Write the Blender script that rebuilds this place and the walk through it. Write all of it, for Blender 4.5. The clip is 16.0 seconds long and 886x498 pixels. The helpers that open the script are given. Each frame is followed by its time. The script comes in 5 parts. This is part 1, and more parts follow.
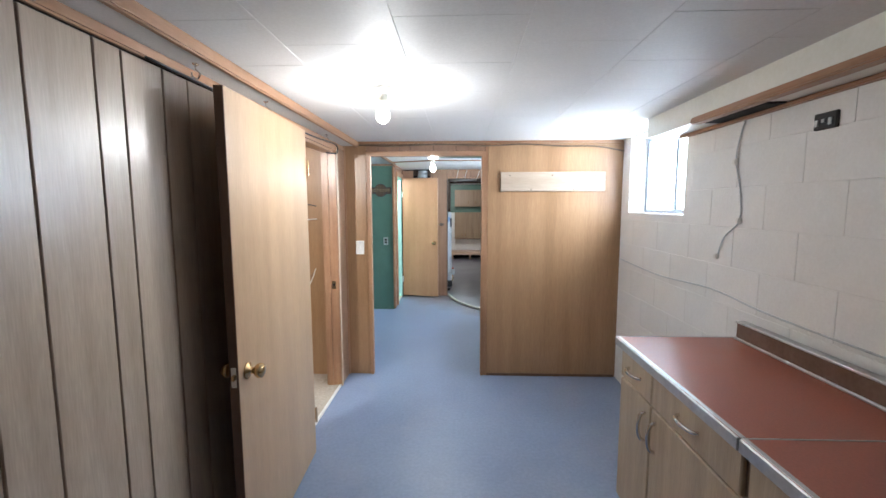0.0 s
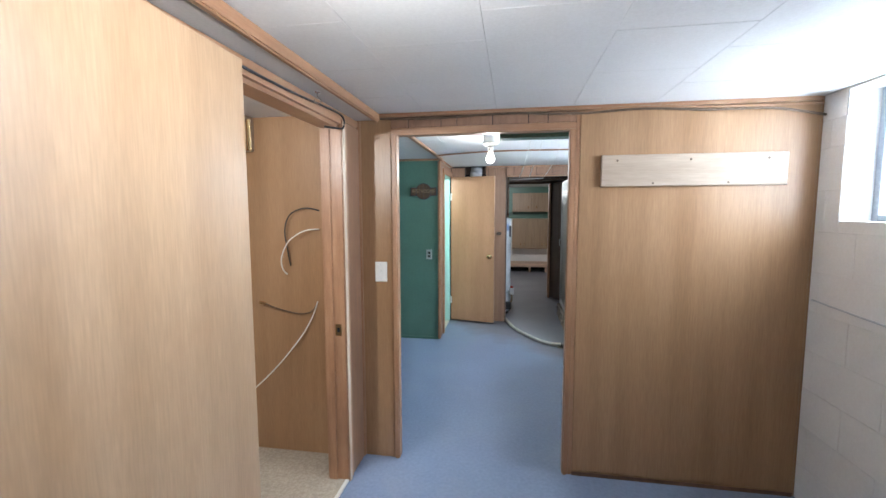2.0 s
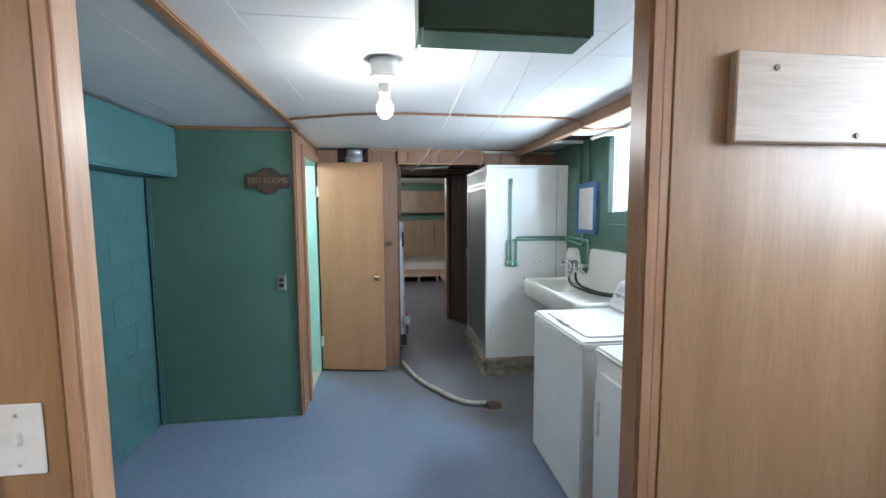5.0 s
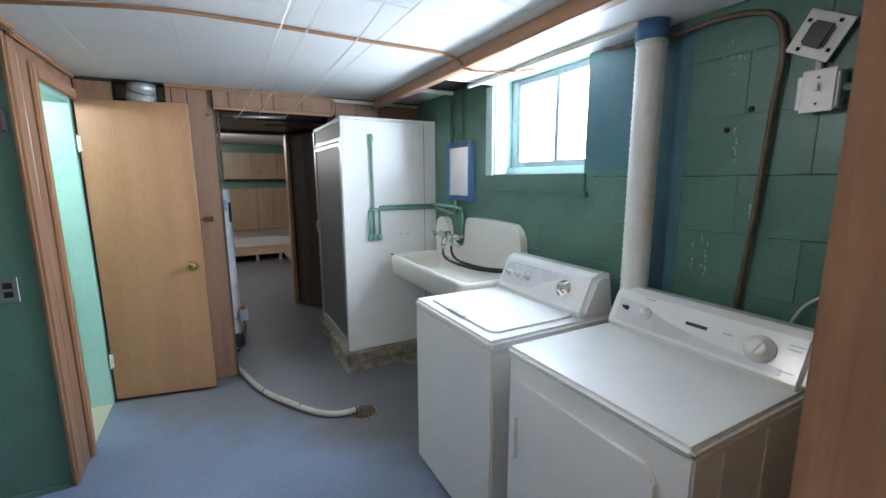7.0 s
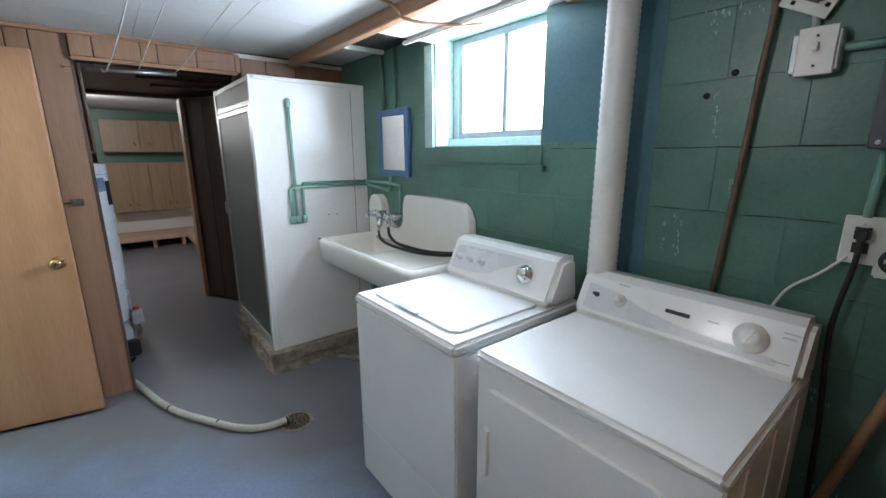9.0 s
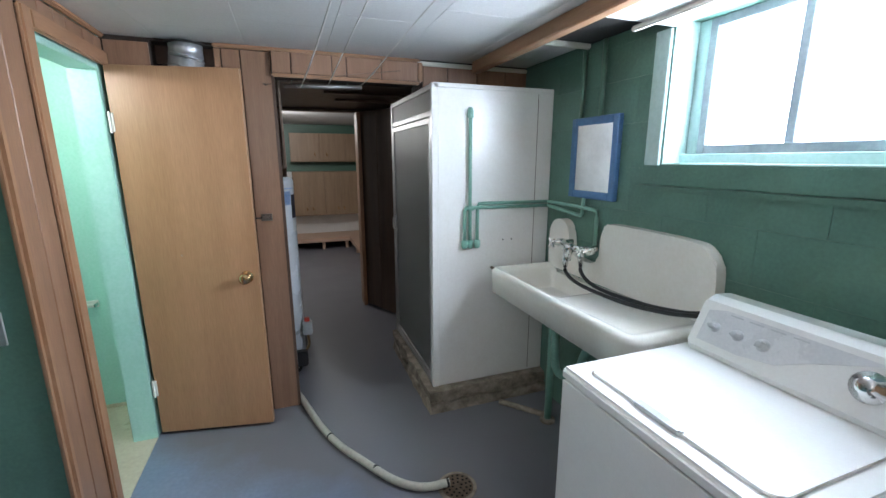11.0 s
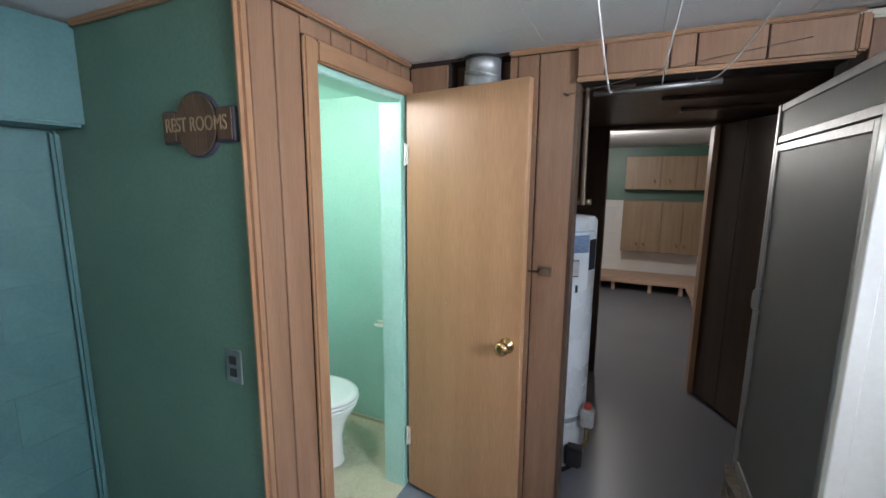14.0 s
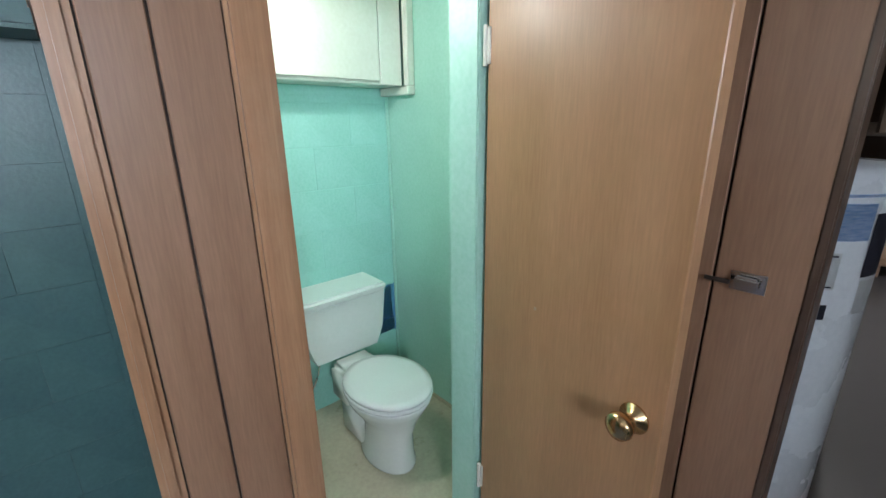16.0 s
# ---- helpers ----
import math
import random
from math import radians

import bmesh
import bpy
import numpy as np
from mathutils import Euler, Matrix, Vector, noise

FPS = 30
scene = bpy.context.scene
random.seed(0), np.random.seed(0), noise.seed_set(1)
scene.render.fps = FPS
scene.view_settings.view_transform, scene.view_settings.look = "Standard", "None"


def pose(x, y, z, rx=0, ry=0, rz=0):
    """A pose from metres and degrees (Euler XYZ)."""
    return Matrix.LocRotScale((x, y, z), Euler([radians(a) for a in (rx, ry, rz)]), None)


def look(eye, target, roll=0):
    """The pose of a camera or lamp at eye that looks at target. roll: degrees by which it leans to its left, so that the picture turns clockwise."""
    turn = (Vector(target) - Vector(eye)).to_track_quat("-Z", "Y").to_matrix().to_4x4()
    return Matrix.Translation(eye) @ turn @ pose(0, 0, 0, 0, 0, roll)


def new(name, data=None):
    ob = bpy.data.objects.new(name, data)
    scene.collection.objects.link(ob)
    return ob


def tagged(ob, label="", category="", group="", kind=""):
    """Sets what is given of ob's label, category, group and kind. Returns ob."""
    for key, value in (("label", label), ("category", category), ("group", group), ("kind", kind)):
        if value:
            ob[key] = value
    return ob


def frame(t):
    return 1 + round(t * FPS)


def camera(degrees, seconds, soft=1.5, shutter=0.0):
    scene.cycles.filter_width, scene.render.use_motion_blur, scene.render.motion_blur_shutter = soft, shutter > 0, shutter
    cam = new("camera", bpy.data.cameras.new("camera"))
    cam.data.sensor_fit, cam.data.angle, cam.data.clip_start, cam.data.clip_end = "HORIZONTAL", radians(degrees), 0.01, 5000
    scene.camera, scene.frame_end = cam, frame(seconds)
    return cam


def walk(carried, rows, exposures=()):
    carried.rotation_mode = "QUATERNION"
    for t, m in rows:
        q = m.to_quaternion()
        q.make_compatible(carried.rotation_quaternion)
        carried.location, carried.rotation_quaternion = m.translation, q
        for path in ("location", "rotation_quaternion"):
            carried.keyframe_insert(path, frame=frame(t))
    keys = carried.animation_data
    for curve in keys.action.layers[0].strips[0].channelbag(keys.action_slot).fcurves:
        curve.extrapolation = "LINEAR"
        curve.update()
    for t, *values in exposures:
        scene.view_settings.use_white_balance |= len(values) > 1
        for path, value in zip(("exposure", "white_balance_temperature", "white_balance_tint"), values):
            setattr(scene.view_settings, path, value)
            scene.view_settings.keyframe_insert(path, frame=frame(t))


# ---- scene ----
cam = camera(93.7, 16.0)
PATH = [
    (0, (0.438, 0.677, 1.535), (0.364, 2.664, 1.327), -0.1),
    (0.5, (0.444, 1.006, 1.523), (0.274, 2.988, 1.322), -0.2),
    (1, (0.4, 1.326, 1.519), (0.136, 3.299, 1.324), -0.2),
    (1.5, (0.343, 1.625, 1.533), (0.009, 3.589, 1.348), -0.2),
    (2, (0.337, 1.95, 1.525), (0.008, 3.915, 1.344), -0.1),
    (2.5, (0.337, 2.28, 1.522), (0.056, 4.252, 1.347), 0.0),
    (3, (0.268, 2.61, 1.534), (0.104, 4.595, 1.359), -0.0),
    (3.5, (0.225, 2.903, 1.533), (0.188, 4.895, 1.357), -0.2),
    (3.7, (0.203, 3.025, 1.523), (0.211, 5.018, 1.352), -0.5),
    (5.8, (0.166, 3.894, 1.533), (0.626, 5.829, 1.328), -0.1),
    (6, (0.182, 3.978, 1.522), (0.712, 5.894, 1.303), -0.2),
    (6.5, (0.223, 4.13, 1.498), (0.945, 5.979, 1.248), -0.3),
    (7, (0.231, 4.236, 1.498), (1.162, 5.975, 1.163), -0.3),
    (7.5, (0.244, 4.337, 1.483), (1.36, 5.95, 1.09), -0.3),
    (8, (0.275, 4.393, 1.474), (1.517, 5.901, 1.045), -0.4),
    (8.2, (0.301, 4.405, 1.48), (1.572, 5.885, 1.038), -0.5),
    (10.3, (0.274, 4.915, 1.503), (1.208, 6.623, 1.043), 0.2),
    (10.5, (0.268, 4.979, 1.515), (1.137, 6.724, 1.069), 0.1),
    (11, (0.297, 5.084, 1.544), (0.964, 6.922, 1.121), -0.1),
    (11.5, (0.363, 5.133, 1.579), (0.766, 7.048, 1.165), -0.3),
    (12, (0.464, 5.17, 1.573), (0.603, 7.133, 1.213), -0.2),
    (12.5, (0.514, 5.239, 1.59), (0.395, 7.205, 1.242), 0.0),
    (13, (0.524, 5.405, 1.601), (0.14, 7.339, 1.265), 0.0),
    (13.5, (0.494, 5.636, 1.597), (-0.113, 7.515, 1.28), 0.1),
    (14, (0.483, 5.878, 1.597), (-0.339, 7.673, 1.277), 0.4),
    (14.5, (0.47, 6.14, 1.59), (-0.542, 7.835, 1.269), 0.6),
    (15, (0.405, 6.36, 1.566), (-0.781, 7.936, 1.236), 0.6),
    (15.2, (0.369, 6.458, 1.576), (-0.89, 7.965, 1.193), 1.0),
    (15.5, (0.318, 6.566, 1.537), (-0.997, 8.012, 1.112), 0.6),
    (16, (0.327, 6.703, 1.525), (-1.106, 7.971, 0.946), -0.7),
]
LIGHT = ((0, .86, 6000, 8), (1, .68, 6000, 8), (2.5, .5, 5950, 8), (3.5, .55, 5950, 8), (6, .14, 6050, 9), (8, .2, 6150, 11), (10.5, .03, 6150, 11), (12.5, .14, 6550, 13), (14.5, .12, 6450, 13), (16, -.36, 6450, 12))
walk(cam, [(t, look(*p)) for t, *p in PATH], LIGHT)

# ---------- world and lights ----------
world = bpy.data.worlds.new("sky")
scene.world = world
world.use_nodes = True
wn = world.node_tree.nodes
sky = wn.new("ShaderNodeTexSky")
sky.sky_type, sky.sun_disc = 'NISHITA', False
sky.sun_elevation, sky.sun_rotation = radians(40), radians(90)
world.node_tree.links.new(sky.outputs[0], wn["Background"].inputs[0])
wn["Background"].inputs[1].default_value = 0.1
sun = new("sun", bpy.data.lights.new("sun", 'SUN'))
sun.data.energy, sun.data.angle, sun.data.color = 1.0, radians(12), (1, .96, .9)
sun.matrix_world = look((8, 6, 7), (0, 6, 0))


def lamp_point(name, p, watts, color, radius=.03):
    d = bpy.data.lights.new(name, 'POINT')
    d.energy, d.color, d.shadow_soft_size = watts, color, radius
    o = new(name, d)
    o.location = p
    return o


def lamp_area(name, eye, target, w, h, watts, color):
    d = bpy.data.lights.new(name, 'AREA')
    d.shape, d.size, d.size_y, d.energy, d.color = 'RECTANGLE', w, h, watts, color
    o = new(name, d)
    o.matrix_world = look(eye, target)
    return o


BULB_A, BULB_B, BULB_C, BULB_D = (.078, 2.693), (.156, 5.32), (.155, 10.72), (-1.0, 7.1)
lamp_point("bulb_light_entry", (*BULB_A, 1.855), 11.5, (1, .975, .935), .03)
lamp_point("bulb_light_laundry", (*BULB_B, 1.86), 10, (1, .975, .935), .03)
lamp_point("bulb_light_store", (*BULB_C, 1.98), 34, (1, .97, .93), .03)
# added to brighten the side room, whose own light source is unseen
lamp_point("unseen_light_side_room", (-.95, 2.75, 1.93), 40, (1, .975, .935), .03)
lamp_point("bulb_light_bath", (*BULB_D, 1.98), 22, (1, .98, .95), .05)
lamp_area("window_light_entry", (2.035, 3.755, 1.772), (1.0, 3.755, 1.772), .86, .62, 26, (.8, .89, 1))
lamp_area("window_light_laundry", (2.035, 6.118, 1.81), (1.0, 6.118, 1.81), .80, .60, 100, (.78, .88, 1))

# ---------- materials ----------


def mat(name, c1, c2=None, scale=6, stretch=(1, 1, 1), rough=.5, metal=0.0, bump=.1, fine=60, detail=6, spots=None, spot_amt=.3, island=0.0, rvar=.12, chips=None, spec=.5):
    m = bpy.data.materials.new(name)
    m.use_nodes = True
    nt = m.node_tree
    n, l = nt.nodes, nt.links
    b = n["Principled BSDF"]
    b.inputs["Metallic"].default_value = metal
    b.inputs["Specular IOR Level"].default_value = spec
    tc = n.new("ShaderNodeTexCoord")
    mp = n.new("ShaderNodeMapping")
    mp.inputs["Scale"].default_value = stretch
    l.new(tc.outputs["Object"], mp.inputs[0])
    big = n.new("ShaderNodeTexNoise")
    big.inputs["Scale"].default_value, big.inputs["Detail"].default_value = scale, detail
    big.inputs["Roughness"].default_value = .6
    l.new(mp.outputs[0], big.inputs["Vector"])
    ramp = n.new("ShaderNodeValToRGB")
    c2 = c2 or tuple(v * .85 for v in c1)
    ramp.color_ramp.elements[0].position, ramp.color_ramp.elements[1].position = .35, .65
    ramp.color_ramp.elements[0].color, ramp.color_ramp.elements[1].color = (*c2, 1), (*c1, 1)
    l.new(big.outputs[0], ramp.inputs[0])
    col = ramp.outputs[0]
    small = n.new("ShaderNodeTexNoise")
    small.inputs["Scale"].default_value, small.inputs["Detail"].default_value = fine, 4
    l.new(mp.outputs[0], small.inputs["Vector"])
    mx = n.new("ShaderNodeMix")
    mx.data_type, mx.blend_type = 'RGBA', 'OVERLAY'
    mx.inputs[0].default_value = .22
    l.new(col, mx.inputs[6])
    l.new(small.outputs[0], mx.inputs[7])
    col = mx.outputs[2]
    if spots:
        wear = n.new("ShaderNodeTexNoise")
        wear.inputs["Scale"].default_value, wear.inputs["Detail"].default_value = 2.3, 9
        wear.inputs["Roughness"].default_value = .7
        l.new(tc.outputs["Object"], wear.inputs["Vector"])
        wr = n.new("ShaderNodeMapRange")
        wr.inputs[1].default_value, wr.inputs[2].default_value = .52, .74
        wr.inputs[4].default_value = spot_amt
        l.new(wear.outputs[0], wr.inputs[0])
        ms = n.new("ShaderNodeMix")
        ms.data_type = 'RGBA'
        l.new(wr.outputs[0], ms.inputs[0])
        l.new(col, ms.inputs[6])
        ms.inputs[7].default_value = (*spots, 1)
        col = ms.outputs[2]
    if chips:
        cn = n.new("ShaderNodeTexNoise")
        cn.inputs["Scale"].default_value, cn.inputs["Detail"].default_value = 5.5, 8
        cn.inputs["Roughness"].default_value = .75
        l.new(tc.outputs["Object"], cn.inputs["Vector"])
        cr = n.new("ShaderNodeMapRange")
        cr.inputs[1].default_value, cr.inputs[2].default_value, cr.inputs[4].default_value = .705, .735, .7
        l.new(cn.outputs[0], cr.inputs[0])
        mc = n.new("ShaderNodeMix")
        mc.data_type = 'RGBA'
        l.new(cr.outputs[0], mc.inputs[0])
        l.new(col, mc.inputs[6])
        mc.inputs[7].default_value = (*chips, 1)
        col = mc.outputs[2]
    if island:
        oi = n.new("ShaderNodeObjectInfo")
        mr = n.new("ShaderNodeMapRange")
        mr.inputs[3].default_value, mr.inputs[4].default_value = 1 - island, 1 + island
        l.new(oi.outputs["Random"], mr.inputs[0])
        hs = n.new("ShaderNodeHueSaturation")
        l.new(mr.outputs[0], hs.inputs["Value"])
        l.new(col, hs.inputs["Color"])
        col = hs.outputs[0]
    l.new(col, b.inputs["Base Color"])
    rr = n.new("ShaderNodeMapRange")
    rr.inputs[3].default_value, rr.inputs[4].default_value = max(.02, rough - rvar), min(1, rough + rvar)
    l.new(big.outputs[0], rr.inputs[0])
    l.new(rr.outputs[0], b.inputs["Roughness"])
    if bump:
        bp = n.new("ShaderNodeBump")
        bp.inputs["Strength"].default_value, bp.inputs["Distance"].default_value = bump, .004
        l.new(small.outputs[0], bp.inputs["Height"])
        l.new(bp.outputs[0], b.inputs["Normal"])
    return m


def emit(name, color, strength):
    m = bpy.data.materials.new(name)
    m.use_nodes = True
    b = m.node_tree.nodes["Principled BSDF"]
    b.inputs["Base Color"].default_value = (*color, 1)
    b.inputs["Emission Color"].default_value = (*color, 1)
    b.inputs["Emission Strength"].default_value = strength
    return m


V, YG, XG = (5, 5, .35), (5, .35, 5), (.35, 5, 5)
M_PLY = mat("plywood_sheet", (.37, .218, .113), (.275, .152, .072), 1.1, V, .37, bump=.05, fine=40, spots=(.3, .16, .07), spot_amt=.45, chips=(.55, .42, .3))
M_DOORA = mat("birch_door", (.43, .29, .175), (.345, .22, .125), 1.3, V, .4, bump=.05, fine=36, spots=(.36, .21, .11), spot_amt=.4, chips=(.6, .46, .33))
M_DOORB = mat("amber_birch_door", (.43, .238, .128), (.36, .192, .098), 1.3, V, .42, bump=.05, fine=36, spots=(.33, .17, .07), spot_amt=.4, chips=(.5, .36, .22))
M_PANEL = mat("grey_brown_panelling", (.40, .31, .235), (.33, .25, .185), 3, V, .33, bump=.06, fine=46, spots=(.28, .2, .15), spot_amt=.3, island=.06)
M_PLANK = mat("tan_panelling", (.285, .16, .098), (.22, .118, .07), 3, V, .38, bump=.06, fine=46, spots=(.28, .15, .08), spot_amt=.3, island=.05)
M_TRIM = mat("stained_trim", (.38, .21, .115), (.29, .15, .08), 4, V, .36, bump=.06, fine=40, spots=(.6, .48, .36), spot_amt=.18)
M_TRIMY = mat("stained_trim_level", (.38, .21, .115), (.29, .15, .08), 4, YG, .38, bump=.06, fine=40, spots=(.6, .48, .36), spot_amt=.18)
M_TRIMX = mat("stained_trim_cross", (.38, .21, .115), (.29, .15, .08), 4, XG, .38, bump=.06, fine=40, spots=(.6, .48, .36), spot_amt=.18)
M_DARKW = mat("dark_panelling", (.115, .066, .042), (.07, .04, .027), 3, V, .35, bump=.06, fine=46, island=.1)
M_SEAM = mat("seam_shadow", (.03, .02, .015), rough=.9, bump=0)
M_WHITEB = mat("white_block_paint", (.80, .79, .765), (.75, .74, .72), 3, (1, 1, 1), .55, bump=.25, fine=90, spots=(.68, .66, .63), spot_amt=.25, island=.015)
M_GREEN = mat("green_block_paint", (.098, .195, .152), (.08, .165, .13), 3, (1, 1, 1), .36, bump=.22, fine=80, spots=(.12, .25, .2), spot_amt=.4, island=.018, chips=(.45, .55, .5))
M_GREENW = mat("green_wall_paint", (.105, .198, .150), (.088, .172, .13), 2.5, (1, 1, 1), .38, bump=.08, fine=70, spots=(.12, .24, .185), spot_amt=.35, chips=(.42, .5, .42))
M_TEAL = mat("teal_block_paint", (.065, .15, .148), (.053, .127, .13), 3, (1, 1, 1), .4, bump=.2, fine=80, spots=(.075, .18, .17), spot_amt=.3, island=.03)
M_MINT = mat("mint_paint", (.44, .72, .63), (.40, .68, .59), 2.5, (1, 1, 1), .42, bump=.1, fine=70, spots=(.46, .76, .66), spot_amt=.3)
M_MINTB = mat("mint_block_paint", (.40, .74, .68), (.36, .70, .63), 2.5, (1, 1, 1), .42, bump=.2, fine=80, island=.03)
M_CEIL = mat("ceiling_tile_paint", (.72, .71, .70), (.68, .675, .665), 2, (1, 1, 1), .58, bump=.12, fine=110, spots=(.70, .685, .66), spot_amt=.3)
M_WHITE = mat("white_enamel", (.86, .86, .85), (.82, .82, .815), 4, (1, 1, 1), .2, bump=.02, fine=120, spots=(.78, .77, .74), spot_amt=.15, rvar=.06)
M_WHITEG = mat("grey_enamel", (.52, .54, .56), (.48, .5, .52), 4, (1, 1, 1), .3, bump=.02, fine=120)
M_INLAY = mat("pale_console_grey", (.68, .69, .71), (.64, .65, .67), 5, (1, 1, 1), .28, bump=.01, fine=120)
M_PORC = mat("old_porcelain", (.82, .80, .745), (.78, .755, .69), 3, (1, 1, 1), .18, bump=.02, fine=60, spots=(.66, .61, .52), spot_amt=.25, rvar=.06)
M_SHOWER = mat("shower_enamel", (.83, .82, .80), (.79, .775, .75), 2.5, (1, 1, 1), .22, bump=.02, fine=60, spots=(.70, .64, .56), spot_amt=.3, rvar=.08)
M_CHROME = mat("chrome", (.78, .78, .78), rough=.14, metal=1, bump=0, rvar=.05)
M_BRASS = mat("aged_brass", (.72, .5, .26), rough=.22, metal=1, bump=0, rvar=.06)
M_ALU = mat("aluminium", (.58, .58, .57), (.48, .48, .47), 8, rough=.46, metal=1, bump=.03)
M_GALV = mat("galvanised_tin", (.6, .62, .63), (.45, .47, .48), 14, rough=.5, metal=.75, bump=.05)
M_RUST = mat("brown_conduit", (.17, .12, .085), (.11, .075, .05), 20, rough=.5, metal=.4, bump=.1, spots=(.3, .27, .2), spot_amt=.4)
M_BLACK = mat("black_rubber", (.018, .018, .02), rough=.45, bump=.03)
# near-black: paints the shade of holes and recesses, also used on dark parts
M_DARK = mat("dark_parts_and_shade", (.012, .011, .01), rough=.9, bump=0)
M_GREYBOX = mat("grey_steel_paint", (.09, .09, .105), (.075, .075, .09), 4, rough=.42, bump=.04)
M_PLASTIC = mat("ivory_plastic", (.78, .76, .71), rough=.32, bump=0)
M_BROWNP = mat("dark_bakelite", (.03, .022, .018), rough=.35, bump=0)
M_RED = mat("red_laminate", (.33, .095, .055), (.29, .08, .045), 5, rough=.34, bump=.03, fine=140)
M_CABW = mat("limed_oak", (.44, .34, .235), (.35, .26, .17), 4, V, .42, bump=.08, fine=50, island=.04)
M_CABT = mat("tan_cabinet_wood", (.36, .25, .16), (.29, .195, .12), 4, V, .4, bump=.06, fine=50, island=.05)
M_BENCH = mat("bare_pine", (.62, .44, .32), (.54, .36, .25), 4, XG, .5, bump=.05, fine=40)
M_EDGE = mat("worn_pale_wood", (.62, .52, .42), (.45, .32, .21), 3, V, .42, bump=.06, fine=40, spots=(.36, .23, .14), spot_amt=.5)
M_PALE = mat("pale_board", (.43, .335, .25), (.37, .28, .205), 3, XG, .5, bump=.06, fine=40, spots=(.42, .32, .24), spot_amt=.3)
M_CARPET = mat("beige_carpet", (.50, .43, .34), (.38, .32, .25), 60, rough=.95, bump=.9, fine=220, spec=.1)
M_VINYL = mat("cream_vinyl", (.60, .53, .40), (.54, .47, .35), 5, rough=.3, bump=.04, spots=(.5, .42, .3), spot_amt=.3)
M_CONC = mat("crumbling_concrete", (.36, .31, .25), (.16, .13, .10), 14, rough=.9, bump=.9, fine=45)
M_BLUEF = mat("blue_frame_paint", (.06, .16, .33), (.05, .13, .28), 8, rough=.35, bump=.08)
M_PIPEG = mat("green_pipe_paint", (.23, .43, .35), (.19, .37, .30), 14, rough=.35, bump=.08)
M_WHITEP = mat("white_pvc", (.76, .75, .73), (.70, .69, .67), 9, rough=.4, bump=.05)
M_CREAM = mat("cream_paint", (.78, .77, .70), (.73, .72, .65), 5, rough=.4, bump=.06)
M_HEATER = mat("heater_enamel", (.74, .76, .78), (.70, .72, .74), 4, rough=.28, bump=.02)
M_BLUEL = mat("blue_label", (.22, .36, .62), (.5, .6, .75), 30, (1, 1, 6), .5, bump=0)
M_PAPER = mat("paper_label", (.75, .75, .74), rough=.6, bump=0)
M_INK = mat("dark_print", (.05, .05, .07), rough=.6, bump=0)
M_SIGN = mat("sign_wood", (.11, .064, .036), (.075, .042, .024), 5, V, .5, bump=.1, island=.12)
M_SIGNL = mat("sign_letters", (.31, .215, .125), rough=.5, bump=.05)
M_HOSE = mat("grey_hose", (.50, .48, .42), (.42, .4, .35), 12, rough=.5, bump=.06)
M_ROPE = mat("white_cord", (.74, .72, .68), rough=.8, bump=.1)
M_BLUEW = mat("blue_wall_paint", (.07, .165, .205), (.06, .145, .18), 3, (1, 1, 1), .38, bump=.18, fine=80)
M_BLUEP = mat("blue_paint_patch", (.12, .33, .58), (.14, .4, .62), 8, rough=.45, bump=.1)


def glass(name, tint, rough):
    m = bpy.data.materials.new(name)
    m.use_nodes = True
    b = m.node_tree.nodes["Principled BSDF"]
    b.inputs["Base Color"].default_value = (*tint, 1)
    b.inputs["Roughness"].default_value = rough
    b.inputs["Transmission Weight"].default_value = 1
    b.inputs["IOR"].default_value = 1.45
    return m


M_GLASS = glass("window_glass", (.95, .97, .98), .02)
M_FROST = glass("obscure_glass", (.5, .52, .5), .5)
M_BULB = emit("lit_bulb", (1, .94, .84), 9)
M_OUT = emit("daylight_outside", (.9, .95, 1), 3.0)
M_MIRROR = mat("mirror_silver", (.9, .9, .9), rough=.03, metal=1, bump=0, rvar=.01)


def floor_material():
    m = mat("painted_concrete_floor", (.215, .262, .365), (.185, .23, .33), 1.6, (1, 1, 1), .36, bump=.12, fine=50, spots=(.25, .28, .34), spot_amt=.5, chips=(.42, .42, .42))
    nt = m.node_tree
    n, l = nt.nodes, nt.links
    b = n["Principled BSDF"]
    old = b.inputs["Base Color"].links[0].from_socket
    tc = n.new("ShaderNodeTexCoord")
    sp = n.new("ShaderNodeSeparateXYZ")
    l.new(tc.outputs["Object"], sp.inputs[0])
    no = n.new("ShaderNodeTexNoise")
    no.inputs["Scale"].default_value, no.inputs["Detail"].default_value = 3.0, 6
    l.new(tc.outputs["Object"], no.inputs["Vector"])
    # older grey paint towards the drain and along the passage
    s = n.new("ShaderNodeMath")
    s.operation = 'MULTIPLY_ADD'
    l.new(sp.outputs[0], s.inputs[0])
    s.inputs[1].default_value = .9
    l.new(sp.outputs[1], s.inputs[2])
    a = n.new("ShaderNodeMath")
    a.operation = 'MULTIPLY_ADD'
    l.new(no.outputs[0], a.inputs[0])
    a.inputs[1].default_value = .9
    l.new(s.outputs[0], a.inputs[2])
    r = n.new("ShaderNodeMapRange")
    r.inputs[1].default_value, r.inputs[2].default_value = 7.35, 7.75
    l.new(a.outputs[0], r.inputs[0])
    mx = n.new("ShaderNodeMix")
    mx.data_type = 'RGBA'
    l.new(r.outputs[0], mx.inputs[0])
    l.new(old, mx.inputs[6])
    mx.inputs[7].default_value = (.165, .165, .185, 1)
    l.new(mx.outputs[2], b.inputs["Base Color"])
    return m


M_FLOOR = floor_material()

# ---------- mesh helpers ----------


